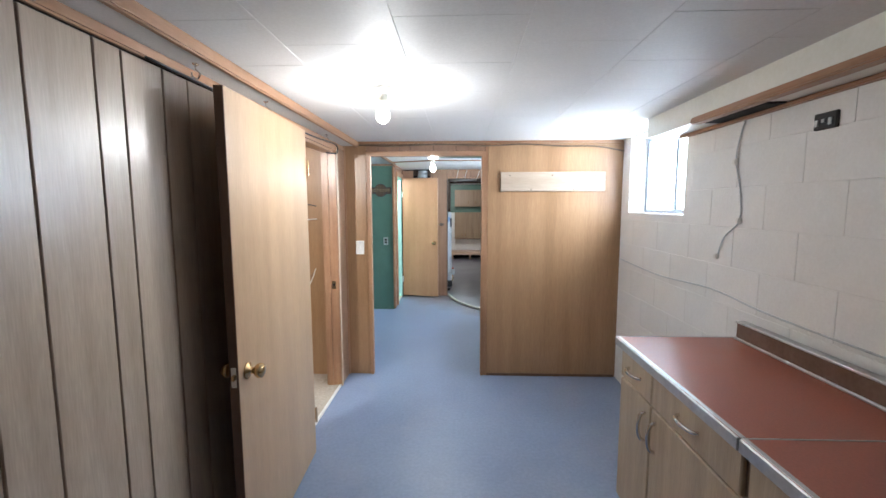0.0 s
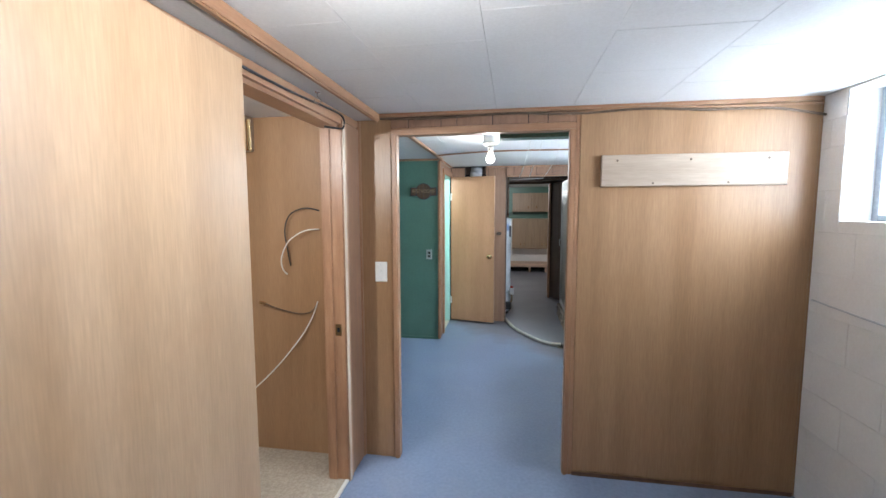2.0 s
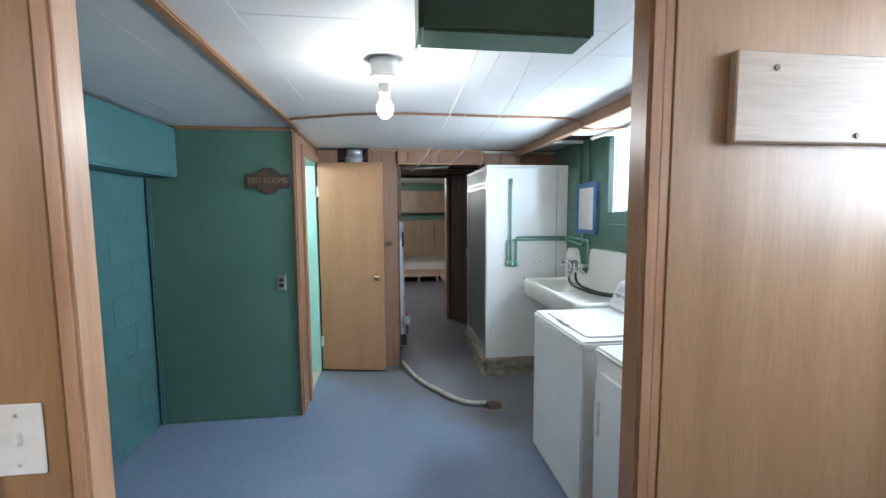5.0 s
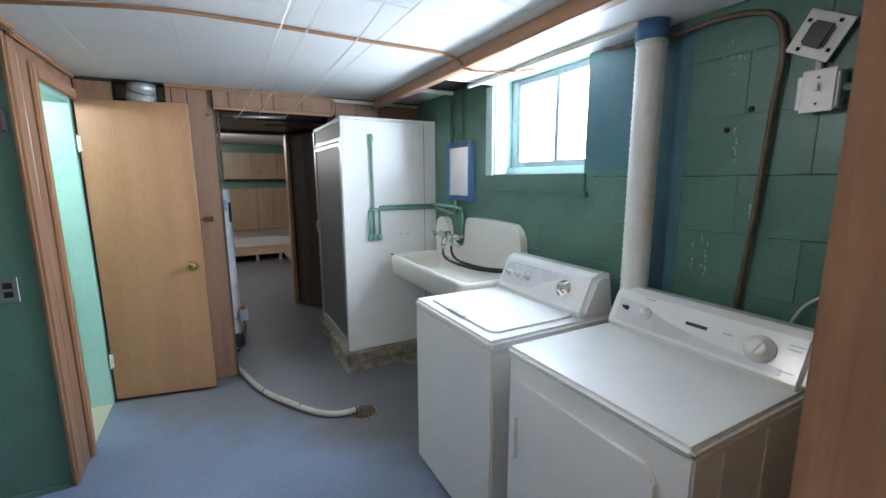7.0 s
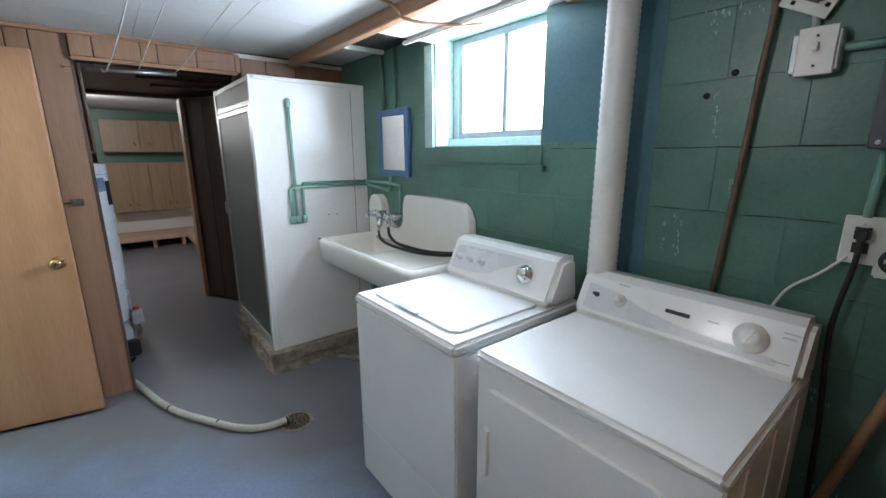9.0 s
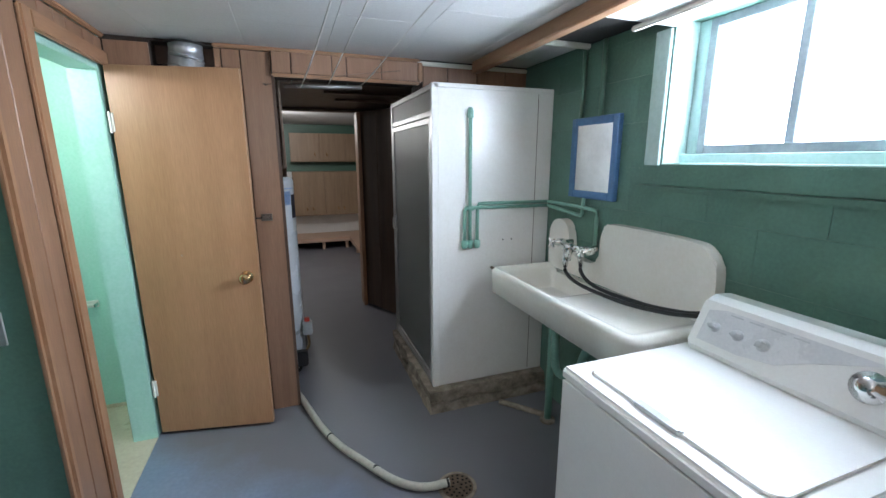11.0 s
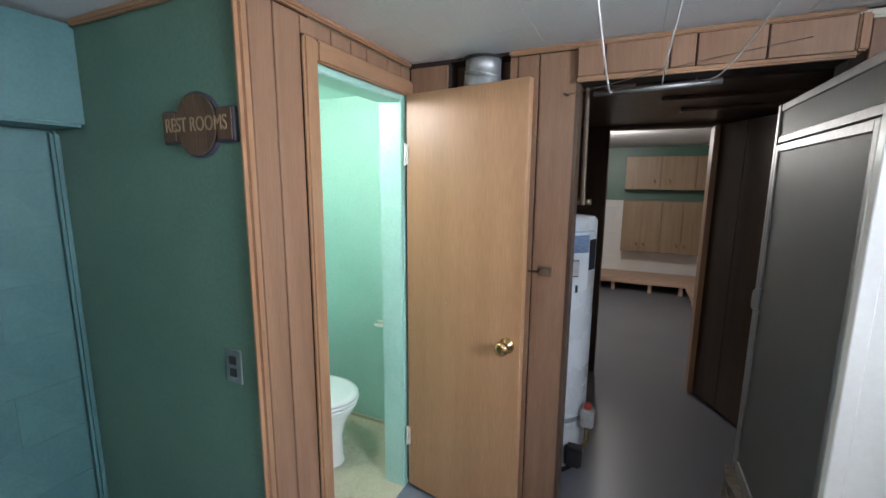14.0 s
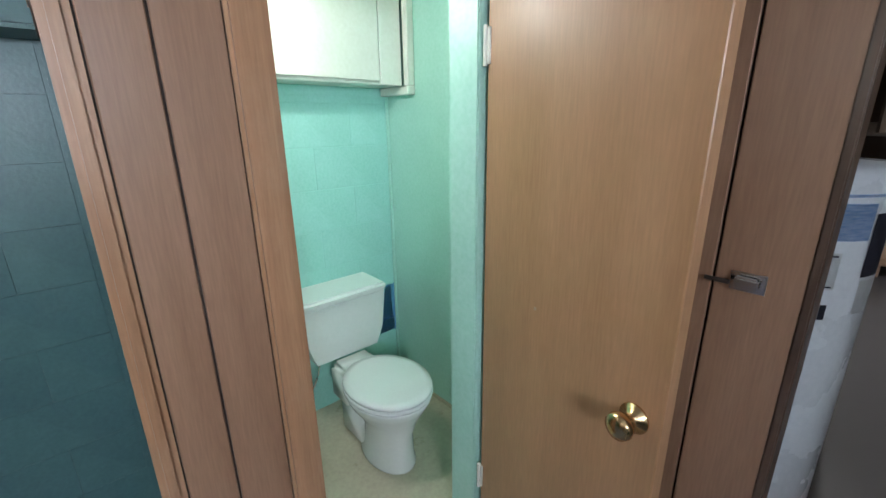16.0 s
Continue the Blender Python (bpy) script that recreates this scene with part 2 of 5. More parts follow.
def place_of(o):
    m = o.matrix_basis
    return (place_of(o.parent) @ o.matrix_parent_inverse @ m) if o.parent else m.copy()


def thing(name, base, label, category, group="", rz=0):
    e = new(name)
    e.empty_display_size = .1
    e.matrix_basis = pose(*base, 0, 0, rz)
    return tagged(e, label, category, group)


def link(name, bm, material, parent=None, smooth=False):
    me = bpy.data.meshes.new(name)
    bmesh.ops.recalc_face_normals(bm, faces=bm.faces)
    bm.to_mesh(me)
    bm.free()
    for p in me.polygons:
        p.use_smooth = smooth
    me.materials.append(material)
    o = new(name, me)
    if parent:
        o.parent = parent
    return o


def part(name, bm, material, parent, label="", world_space=True, smooth=False):
    """One mesh under a thing or a part."""
    o = link(name, bm, material, parent, smooth)
    if world_space:
        o.matrix_parent_inverse = place_of(parent).inverted()
    if label:
        o["label"] = label
    return o


def structure(name, bm, material, label, category="", smooth=False):
    return tagged(link(name, bm, material, None, smooth), label, category or name.split("_")[0], "", "structure")


def single(name, bm, material, label, category, group="", smooth=False):
    """A thing of one mesh; its origin goes to its lowest middle."""
    xs = [v.co for v in bm.verts]
    c = Vector(((min(v.x for v in xs) + max(v.x for v in xs)) / 2, (min(v.y for v in xs) + max(v.y for v in xs)) / 2, min(v.z for v in xs)))
    bmesh.ops.translate(bm, verts=bm.verts, vec=-c)
    o = link(name, bm, material, None, smooth)
    o.location = c
    return tagged(o, label, category, group)


def box(x0, y0, z0, x1, y1, z1, bevel=0.0, bm=None, seg=1):
    bm = bm or bmesh.new()
    x0, x1 = sorted((x0, x1))
    y0, y1 = sorted((y0, y1))
    z0, z1 = sorted((z0, z1))
    vs = [bm.verts.new((x, y, z)) for x in (x0, x1) for y in (y0, y1) for z in (z0, z1)]
    fs = [bm.faces.new([vs[i] for i in q]) for q in ((0, 1, 3, 2), (4, 6, 7, 5), (0, 4, 5, 1), (2, 3, 7, 6), (0, 2, 6, 4), (1, 5, 7, 3))]
    if bevel:
        es = list({e for f in fs for e in f.edges})
        bmesh.ops.bevel(bm, geom=es, offset=bevel, segments=seg, affect='EDGES', clamp_overlap=True)
    return bm


def prism(outline, axis, a, b, bevel=0.0, bm=None, seg=2):
    """Outline of 2D points pushed along an axis from a to b."""
    bm = bm or bmesh.new()

    def at(u, v, w):
        return {'x': (w, u, v), 'y': (u, w, v), 'z': (u, v, w)}[axis]
    lo = [bm.verts.new(at(u, v, a)) for u, v in outline]
    hi = [bm.verts.new(at(u, v, b)) for u, v in outline]
    k = len(outline)
    f0, f1 = bm.faces.new(lo), bm.faces.new(hi)
    for i in range(k):
        bm.faces.new((lo[i], lo[(i + 1) % k], hi[(i + 1) % k], hi[i]))
    if bevel:
        bmesh.ops.bevel(bm, geom=list({e for f in (f0, f1) for e in f.edges}), offset=bevel, segments=seg, affect='EDGES', clamp_overlap=True)
    return bm


def rounded(x0, y0, x1, y1, r, k=5):
    pts = []
    for cx, cy, a0 in ((x1 - r, y1 - r, 0), (x0 + r, y1 - r, 90), (x0 + r, y0 + r, 180), (x1 - r, y0 + r, 270)):
        for i in range(k + 1):
            a = radians(a0 + 90 * i / k)
            pts.append((cx + r * math.cos(a), cy + r * math.sin(a)))
    return pts


def lathe(profile, centre, axis='z', k=24, bm=None):
    """Profile of (radius, height) turned round an axis through centre."""
    bm = bm or bmesh.new()
    rings = []
    for r, h in profile:
        ring = []
        for i in range(k):
            a = 2 * math.pi * i / k
            u, v = r * math.cos(a), r * math.sin(a)
            d = {'z': (u, v, h), 'x': (h, u, v), 'y': (u, h, v)}[axis]
            ring.append(bm.verts.new([c + e for c, e in zip(centre, d)]))
        rings.append(ring)
    for a, b in zip(rings, rings[1:]):
        for i in range(k):
            bm.faces.new((a[i], a[(i + 1) % k], b[(i + 1) % k], b[i]))
    bm.faces.new(rings[0][::-1])
    bm.faces.new(rings[-1])
    return bm


def smooth_line(pts, steps=6):
    pts = [Vector(p) for p in pts]
    out = []
    for i in range(len(pts) - 1):
        p0, p1, p2, p3 = pts[max(i - 1, 0)], pts[i], pts[i + 1], pts[min(i + 2, len(pts) - 1)]
        for s in range(steps):
            t = s / steps
            out.append(.5 * ((2 * p1) + (p2 - p0) * t + (2 * p0 - 5 * p1 + 4 * p2 - p3) * t * t + (3 * p1 - p0 - 3 * p2 + p3) * t ** 3))
    return out + [pts[-1]]


def tube(pts, r, k=8, bm=None, steps=6, radii=None):
    """A round tube along a smooth line (steps=0: straight pieces)."""
    bm = bm or bmesh.new()
    line = smooth_line(pts, steps) if steps else [Vector(p) for p in pts]
    rings, up = [], Vector((0.13, 0.21, 1)).normalized()
    for i, p in enumerate(line):
        d = (line[min(i + 1, len(line) - 1)] - line[max(i - 1, 0)]).normalized()
        s = d.cross(up)
        if s.length < .05:
            s = d.cross(Vector((1, .2, 0)))
        s.normalize()
        w = s.cross(d)
        rad = radii(i, len(line)) if radii else r
        rings.append([bm.verts.new(p + rad * (math.cos(2 * math.pi * j / k) * s + math.sin(2 * math.pi * j / k) * w)) for j in range(k)])
    for a, b in zip(rings, rings[1:]):
        for j in range(k):
            bm.faces.new((a[j], a[(j + 1) % k], b[(j + 1) % k], b[j]))
    bm.faces.new(rings[0][::-1])
    bm.faces.new(rings[-1])
    return bm


def wall_slab(name, axis, a, b, u0, u1, z0, z1, material, label, holes=()):
    """A wall square to an axis, from a to b thick, with openings (u0, z0, u1, z1) cut through."""
    bm = bmesh.new()
    us = sorted({u0, u1, *[h[0] for h in holes], *[h[2] for h in holes]})
    for p, q in zip(us, us[1:]):
        spans = [(z0, z1)]
        for h in holes:
            if h[0] < (p + q) / 2 < h[2]:
                spans = [s for lo, hi in spans for s in ((lo, min(hi, h[1])), (max(lo, h[3]), hi)) if s[1] - s[0] > .001]
        for lo, hi in spans:
            if axis == 'x':
                box(a, p, lo, b, q, hi, bm=bm)
            else:
                box(p, a, lo, q, b, hi, bm=bm)
    bmesh.ops.remove_doubles(bm, verts=bm.verts, dist=.0004)
    return structure(name, bm, material, label, "wall")


def pieces(parent, name, material, axis, face, proud, rects, gap, bevel=.002):
    """Separate boards or blocks, each (u0, z0, u1, z1), proud of a face; alike sizes share one mesh."""
    shared = {}
    for u0, z0, u1, z1 in rects:
        w, h = round(u1 - u0 - gap, 3), round(z1 - z0 - gap, 3)
        if w < .004 or h < .004:
            continue
        if (w, h) not in shared:
            s = abs(proud)
            bm = box(0, -w / 2, -h / 2, proud, w / 2, h / 2, min(bevel, s * .6)) if axis == 'x' else box(-w / 2, 0, -h / 2, w / 2, proud, h / 2, min(bevel, s * .6))
            bmesh.ops.recalc_face_normals(bm, faces=bm.faces)
            me = bpy.data.meshes.new(name)
            bm.to_mesh(me)
            bm.free()
            me.materials.append(material)
            shared[w, h] = me
        o = new(name, shared[w, h])
        o.parent = parent
        c = ((u0 + u1) / 2, (z0 + z1) / 2)
        o.location = (face, c[0], c[1]) if axis == 'x' else (c[0], face, c[1])


def course_rects(u0, u1, z0, z1, w, h, holes, start=0.0):
    """Running-bond courses, cut back round the holes."""
    out, row, z = [], 0, z0
    while z < z1 - .01:
        top = min(z + h, z1)
        u = u0 - start - (w / 2 if row % 2 else 0)
        while u < u1:
            a, b = max(u, u0), min(u + w, u1)
            if b - a > .02:
                bits = [(a, z, b, top)]
                for H0, Z0, H1, Z1 in holes:
                    nxt = []
                    for p, q, r, s in bits:
                        if r <= H0 or p >= H1 or s <= Z0 or q >= Z1:
                            nxt.append((p, q, r, s))
                            continue
                        if p < H0: nxt.append((p, q, H0, s))
                        if r > H1: nxt.append((H1, q, r, s))
                        if q < Z0: nxt.append((max(p, H0), q, min(r, H1), Z0))
                        if s > Z1: nxt.append((max(p, H0), Z1, min(r, H1), s))
                    bits = nxt
                out += [t for t in bits if t[2] - t[0] > .015 and t[3] - t[1] > .015]
            u += w
        z, row = top, row + 1
    return out


def planks(u0, u1, widths, z0, z1):
    out, u, i = [], u0, 0
    while u < u1 - .005:
        w = widths[i % len(widths)]
        out.append((u, z0, min(u + w, u1), z1))
        u, i = u + w, i + 1
    return out


def turned(bm, m):
    bmesh.ops.transform(bm, matrix=m, verts=bm.verts)
    return bm


def words(text, size, depth=.001):
    c = bpy.data.curves.new("lettering", 'FONT')
    c.body, c.size, c.extrude, c.align_x, c.align_y = text, size, depth, 'CENTER', 'CENTER'
    o = bpy.data.objects.new("lettering", c)
    scene.collection.objects.link(o)
    me = bpy.data.meshes.new_from_object(o.evaluated_get(bpy.context.evaluated_depsgraph_get()))
    bm = bmesh.new()
    bm.from_mesh(me)
    bpy.data.objects.remove(o)
    bpy.data.meshes.remove(me)
    return bm


# ---------- levels and planes ----------
CA, CB = 2.085, 2.13           # ceilings of the entry and the laundry
XL, XR = -.57, 1.84            # entry walls
YP, YQ = 4.33, 4.366            # partition faces
XRB, XLB, YS = 1.82, -1.5, 6.73  # laundry walls and the sign wall
YF = 7.66                      # framed wall with the passage
W1 = (3.335, 1.47, 4.175, 2.075)   # window openings: y0, z0, y1, z1
W2 = (5.735, 1.52, 6.50, 2.10)
DOORL = (3.16, 0, 4.06, 1.965)      # doorway to the carpeted room
OPEN = (-.335, 0, .64, 1.965)      # doorway in the partition
BATH = (7.012, 0, 7.60, 1.985)
PASS = (.245, 0, 1.06, 1.985)

# ---------- large structure ----------
floor = structure("floor", box(-3.2, -1.6, -.15, 4.2, 13.4, 0), M_FLOOR, "worn blue-grey painted concrete basement floor")
carpet = structure("carpet", box(-2.6, 1.5, .0, XL + .01, 4.28, .012, .004), M_CARPET, "beige looped carpet in the side room", "carpet")
vinyl = structure("vinyl_floor", box(-1.62, 6.83, 0, -.515, 8.03, .008), M_VINYL, "cream vinyl flooring in the toilet room", "floor")

wall_right = wall_slab("wall_right_entry", 'x', XR + .004, 2.14, -1.5, YP + .05, 0, 2.3, M_WHITEB, "white painted concrete block wall", (W1,))
wall_right_b = wall_slab("wall_right_laundry", 'x', XRB + .004, 2.14, YP + .05, 10.2, 0, 2.3, M_GREEN, "green painted concrete block wall", (W2,))
wall_left = wall_slab("wall_left_entry", 'x', XL - .1, XL - .004, -1.5, YP, 0, 2.3, M_SEAM, "grooved panelled wall beside the entry", (DOORL,))
wall_back = wall_slab("wall_back", 'y', -1.6, -1.5, -2.7, 2.14, 0, 2.3, M_PANEL, "panelled wall closing the entry")
partition = wall_slab("wall_partition", 'y', YP, YQ, XL - .1, XR + .004, 0, 2.3, M_PLY, "varnished plywood partition wall", (OPEN,))
wall_side = wall_slab("wall_side_room", 'y', 4.28, YP - .001, -2.6, XL - .101, 0, 2.3, M_PLY, "varnished plywood wall in the side room")
wall_side_b = wall_slab("wall_side_room_left", 'x', -2.7, -2.6, -1.5, 4.5, 0, 2.3, M_PANEL, "panelled wall of the side room")
wall_left_b = wall_slab("wall_left_laundry", 'x', XLB - .1, XLB - .004, YP, YS + .1, 0, 2.3, M_TEAL, "teal painted block wall")
wall_b_back = wall_slab("wall_laundry_near", 'y', YP, YQ, XLB - .1, XL - .101, 0, 2.3, M_GREENW, "green painted wall of the laundry")
wall_sign = wall_slab("wall_sign", 'y', YS, YS + .1, XLB - .1, -.515, 0, 2.3, M_GREENW, "green painted wall carrying the sign")
wall_bath = wall_slab("wall_bath_door", 'x', -.62, -.515, YS + .1, 8.03, 0, 2.3, M_MINT, "wall with the toilet room doorway", (BATH,))
wall_bath_far = wall_slab("wall_bath_far", 'y', 8.03, 8.13, -1.75, -.515, 0, 2.3, M_MINT, "mint green painted wall in the toilet room")
wall_bath_block = wall_slab("wall_bath_block", 'x', -1.72, -1.604, YS + .1, 8.03, 0, 2.3, M_MINTB, "mint green painted block wall in the toilet room")
wall_frame = wall_slab("wall_framed", 'y', YF + .004, YF + .1, -.515, XRB + .004, 0, 2.3, M_SEAM, "tan panelled wall around the passage opening", (PASS, (1.06, 0, 1.80, 1.94), (-.31, 1.93, -.03, 2.12)))
wall_hall_left = wall_slab("wall_hall_left", 'x', -.42, -.32, YF + .1, 9.45, 0, 2.3, M_DARKW, "dark stained panelling in the passage")
wall_hall_end = wall_slab("wall_hall_end", 'y', 9.45, 9.55, -.42, 1.83, 0, 2.3, M_DARKW, "dark stained panelling around the far doorway", ((.27, 0, .985, 2.0),))
wall_far = wall_slab("wall_far", 'y', 13.1, 13.2, -2.0, 3.4, 1.33, 2.4, M_GREENW, "green painted upper wall of the far room")
wall_far_low = wall_slab("wall_far_low", 'y', 13.085, 13.2, -2.0, 3.4, 0, 1.33, M_WHITEB, "white painted block lower wall of the far room")
wall_far_l = wall_slab("wall_far_left", 'x', -2.1, -2.0, 9.45, 13.2, 0, 2.4, M_WHITEB, "white painted wall of the far room")
wall_far_r = wall_slab("wall_far_right", 'x', 3.3, 3.4, 9.4, 13.2, 0, 2.4, M_WHITEB, "white painted wall of the far room")
wall_far_n = wall_slab("wall_far_near", 'y', 9.45, 9.55, -2.0, -.421, 0, 2.4, M_WHITEB, "white painted wall of the far room")
wall_far_n2 = wall_slab("wall_far_near_right", 'y', 9.45, 9.55, 1.831, 3.3, 0, 2.4, M_WHITEB, "white painted wall of the far room")


def ceiling(name, x0, y0, x1, y1, z, label, holes=(), tile=.406, tile_y=.406):
    bm = box(x0, y0, z + .02, x1, y1, z + .12)
    u, i = x0, 0
    while u < x1:
        v = y0 - (tile_y / 2 if i % 2 else 0)
        while v < y1:
            a, b, c, d = u, max(v, y0), min(u + tile, x1), min(v + tile_y, y1)
            if d - b > .02 and not any(a < h[2] and c > h[0] and b < h[3] and d > h[1] for h in holes):
                box(a + .0005, b + .0005, z + random.uniform(0, .0008), c - .0005, d - .0005, z + .0195, .0012, bm)
            v += tile_y
        u, i = u + tile, i + 1
    return structure(name, bm, M_CEIL, label, "ceiling")


ceiling("ceiling_entry", -2.6, -1.5, XR, YP, CA, "white fibre tile ceiling of the entry")
ceiling("ceiling_laundry", XLB, YQ, XRB, YF, CB, "white fibre tile ceiling of the laundry")
structure("ceiling_bath", box(-1.62, YS + .1, 2.1, -.62, 8.03, 2.2), M_MINT, "mint painted ceiling of the toilet room", "ceiling")
structure("ceiling_passage", box(-.32, YF + .1, 2.03, XRB, 9.45, 2.15), M_DARKW, "dark board ceiling of the passage", "ceiling")
structure("ceiling_far", box(-2.0, 9.55, 2.15, 3.3, 13.1, 2.3), M_CEIL, "white ceiling of the far room", "ceiling")
# unseen slab over every room, added to keep sky and sun out
structure("roof_slab", box(-3.0, -1.8, 2.42, 3.8, 13.6, 2.5), M_DARK, "unseen slab added over the ceilings to block skylight", "ceiling")

# soffits and bulkheads
structure("soffit_bulkhead", box(1.655, -1.5, 1.962, XR, 3.47, CA + .01, .004), M_CREAM, "white boxed bulkhead under the entry ceiling", "bulkhead")
structure("soffit_teal", box(XLB, YQ, 1.775, -1.29, YS, 2.115, .012, seg=2), M_TEAL, "teal boxed soffit along the laundry wall", "soffit")
structure("soffit_side_room", box(-1.9, 1.6, 1.885, -1.205, 4.28, CA, .003), M_PANEL, "panelled soffit in the side room", "soffit")
structure("wall_side_inner", box(-1.62, 1.6, 0, -1.54, 4.28, 1.884), M_PANEL, "panelled wall under the side room soffit", "wall")

# ---------- window assemblies ----------


def window(name, opening, x_face, x_glass, label, sill_mat, pieces_y, lift=0.0, side=0.0):
    y0, z0, y1, z1 = opening
    w = thing(name, (x_face, (y0 + y1) / 2, z0), label, "window")
    w["kind"] = "structure"
    a, b, c, d = y0, z0 + lift, y1 - side, z1
    if lift:
        part('sill_block', box(x_glass - .06, y0 + .001, z0, x_glass + .05, y1 - .001, b - .0005, .003), sill_mat, w)
        part('side_block', box(x_glass - .02, c + .0005, b, x_glass + .04, y1 - .001, z1, .003), sill_mat, w)
    f = .035
    for nm, q in (("frame_side", (a, b, a + f, d)), ("frame_side", (c - f, b, c, d)), ("frame_bottom", (a + f, b, c - f, b + f)), ("frame_top", (a + f, d - f, c - f, d))):
        part(nm, box(x_glass - .02, q[0], q[1], x_glass + .03, q[2], q[3], .003), M_GALV2, w)
    m = (a + c) / 2 + pieces_y
    part("mullion", box(x_glass - .018, m - .016, b + f, x_glass + .025, m + .016, d - f, .003), M_GALV2, w)
    for p, q in ((a + f, m - .016), (m + .016, c - f)):
        o = part("pane", box(x_glass, p + .001, b + f + .001, x_glass + .005, q - .001, d - f - .001), M_GLASS, w)
        o.visible_shadow = False
    part("sill", box(x_face + .002, a + .001, z0 - .002, x_glass - .061, y1 - .001, z0 + .006, .002), sill_mat, w)
    return w


M_SILL = mat("pale_blue_green_paint", (.50, .66, .64), (.45, .6, .58), 6, rough=.45, bump=.1)
M_GALV2 = mat("window_frame_grey", (.35, .38, .42), (.28, .31, .35), 10, rough=.5, bump=.06)
window("window_1", W1, XR, 1.99, "small bright basement window with a metal frame", M_WHITEB, -.05)
window("window_2", W2, XRB, 1.98, "bright two-pane basement window in a deep recess", M_SILL, 0, .045, .05)
structure("backdrop", box(2.6, 2.6, .6, 2.62, 7.4, 3.2), M_OUT, "pale daylight outside the basement windows", "backdrop")
reveal = structure("window_reveal_mint", box(XRB + .006, W2[2] - .006, W2[1], 1.955, W2[2] + .0, W2[3], 0), M_SILL, "mint painted window reveal", "trim")

# ---------- trim and panelling ----------


def trim(name, b, material, label, bevel=.006):
    return structure(name, box(*b, bevel, seg=2), material, label, "trim")


# doorway in the partition
for x0, x1 in ((OPEN[0] - .03, OPEN[0]), (OPEN[2], OPEN[2] + .03)):
    trim("trim_jamb", (x0 + (.004 if x0 < 0 else -.004), YP - .018, 0, x1 + (.004 if x0 < 0 else -.004), YQ + .009, OPEN[3] + .03), M_TRIM, "varnished wooden door jamb")
trim("trim_head", (OPEN[0] - .03, YP - .021, OPEN[3] - .005, OPEN[2] + .03, YQ + .015, OPEN[3] + .037), M_TRIMX, "varnished wooden door head")
trim("trim_cornice", (XL + .12, YP - .03, CA - .022, XR - .02, YP, CA - .001), M_TRIMX, "wooden moulding at the ceiling")
hdr = structure("header_boards", box(OPEN[0] - .03, YP - .004, OPEN[3] + .037, OPEN[2] + .03, YP - .001, CA - .022), M_SEAM, "short tan boards over the doorway", "wall")
pieces(hdr, "board", M_PLANK, 'y', YP - .004, -.008, planks(OPEN[0] - .03, OPEN[2] + .03, (.105, .19, .09, .2, .195), OPEN[3] + .037, CA - .023), .004)
# plywood sheet edges on the partition
trim("trim_sheet_joint", (OPEN[2] + .03, YP - .006, 0, OPEN[2] + .05, YP - .0005, CA - .02), M_TRIM, "narrow wooden strip at the sheet edge", .002)
trim("trim_corner", (XL + .001, YP - .02, 0, XL + .02, YP - .0005, CA - .02), M_TRIM, "wooden corner strip", .004)
# sheets of the doorway's left strip and right field, standing 6 mm proud
ply_r = structure("plywood_field", box(OPEN[2] + .052, YP - .007, .03, XR - .012, YP - .001, CA - .024, .002), M_PLY, "large varnished plywood sheet", "panel")
ply_l = structure("plywood_strip", box(XL + .022, YP - .007, .02, OPEN[0] - .032, YP - .001, CA - .024, .002), M_PLY, "narrow varnished plywood strip", "panel")

# side doorway casing
trim("trim_side_far", (XL - .11, DOORL[2] - .005, 0, XL + .018, DOORL[2] + .06, 2.03), M_TRIM, "varnished casing of the side doorway")
trim("trim_side_far_stop", (XL - .10, DOORL[2] - .014, 0, XL - .05, DOORL[2] - .0055, DOORL[3]), M_TRIM, "varnished door stop", .003)
trim("trim_side_far_outer", (XL - .003, DOORL[2] + .0605, 0, XL + .012, YP - .0205, 2.0), M_PLANK, "tan board beside the casing", .003)
trim("trim_side_far_edge", (XL + .0182, DOORL[2] - .004, .0, XL + .0222, DOORL[2] + .03, 1.995), M_EDGE, "pale worn edge of the casing", .0015)
trim("trim_side_near", (XL - .11, DOORL[0] - .05, 0, XL + .012, DOORL[0] + .005, 2.0), M_TRIM, "varnished casing of the side doorway")
trim("trim_side_head", (XL - .112, DOORL[0] + .005, DOORL[3] - .005, XL + .02, DOORL[2] - .005, 2.03), M_TRIMY, "rounded wooden head of the side doorway", .018)
pieces(wall_left, "panel_board", M_PANEL, 'x', XL - .004, .01, [r for r in planks(-1.358, DOORL[0] - .052, (.196, .097, .173, .132), 0, 2.0)], .006)
# strip box along the top of the left wall
trim("trim_wall_top", (XL, -1.5, 2.002, XL + .022, 4.28, 2.04), M_TRIMY, "wooden rail at the top of the panelling")
structure("soffit_strip", box(XL, -1.5, 2.045, -.452, 4.29, CA - .001, .002), M_CEIL, "narrow white ceiling strip", "soffit")
trim("trim_soffit_edge", (-.452, -1.5, 2.035, -.425, 4.30, CA - .001), M_TRIMY, "wooden edge moulding at the ceiling")
# bulkhead edge timber and pipe slot
trim("trim_bulkhead", (1.645, -1.5, 1.952, 1.70, 2.95, 1.985), M_TRIMY, "rough wooden edge of the bulkhead")
trim("trim_bulkhead_wall", (1.80, -1.5, 1.945, XR - .001, 3.36, 1.962), M_TRIMY, "rough wooden strip at the wall")
structure("bulkhead_hole", box(1.71, 2.5, 1.955, 1.795, 2.93, 1.961), M_DARK, "dark open slot in the bulkhead", "hole")

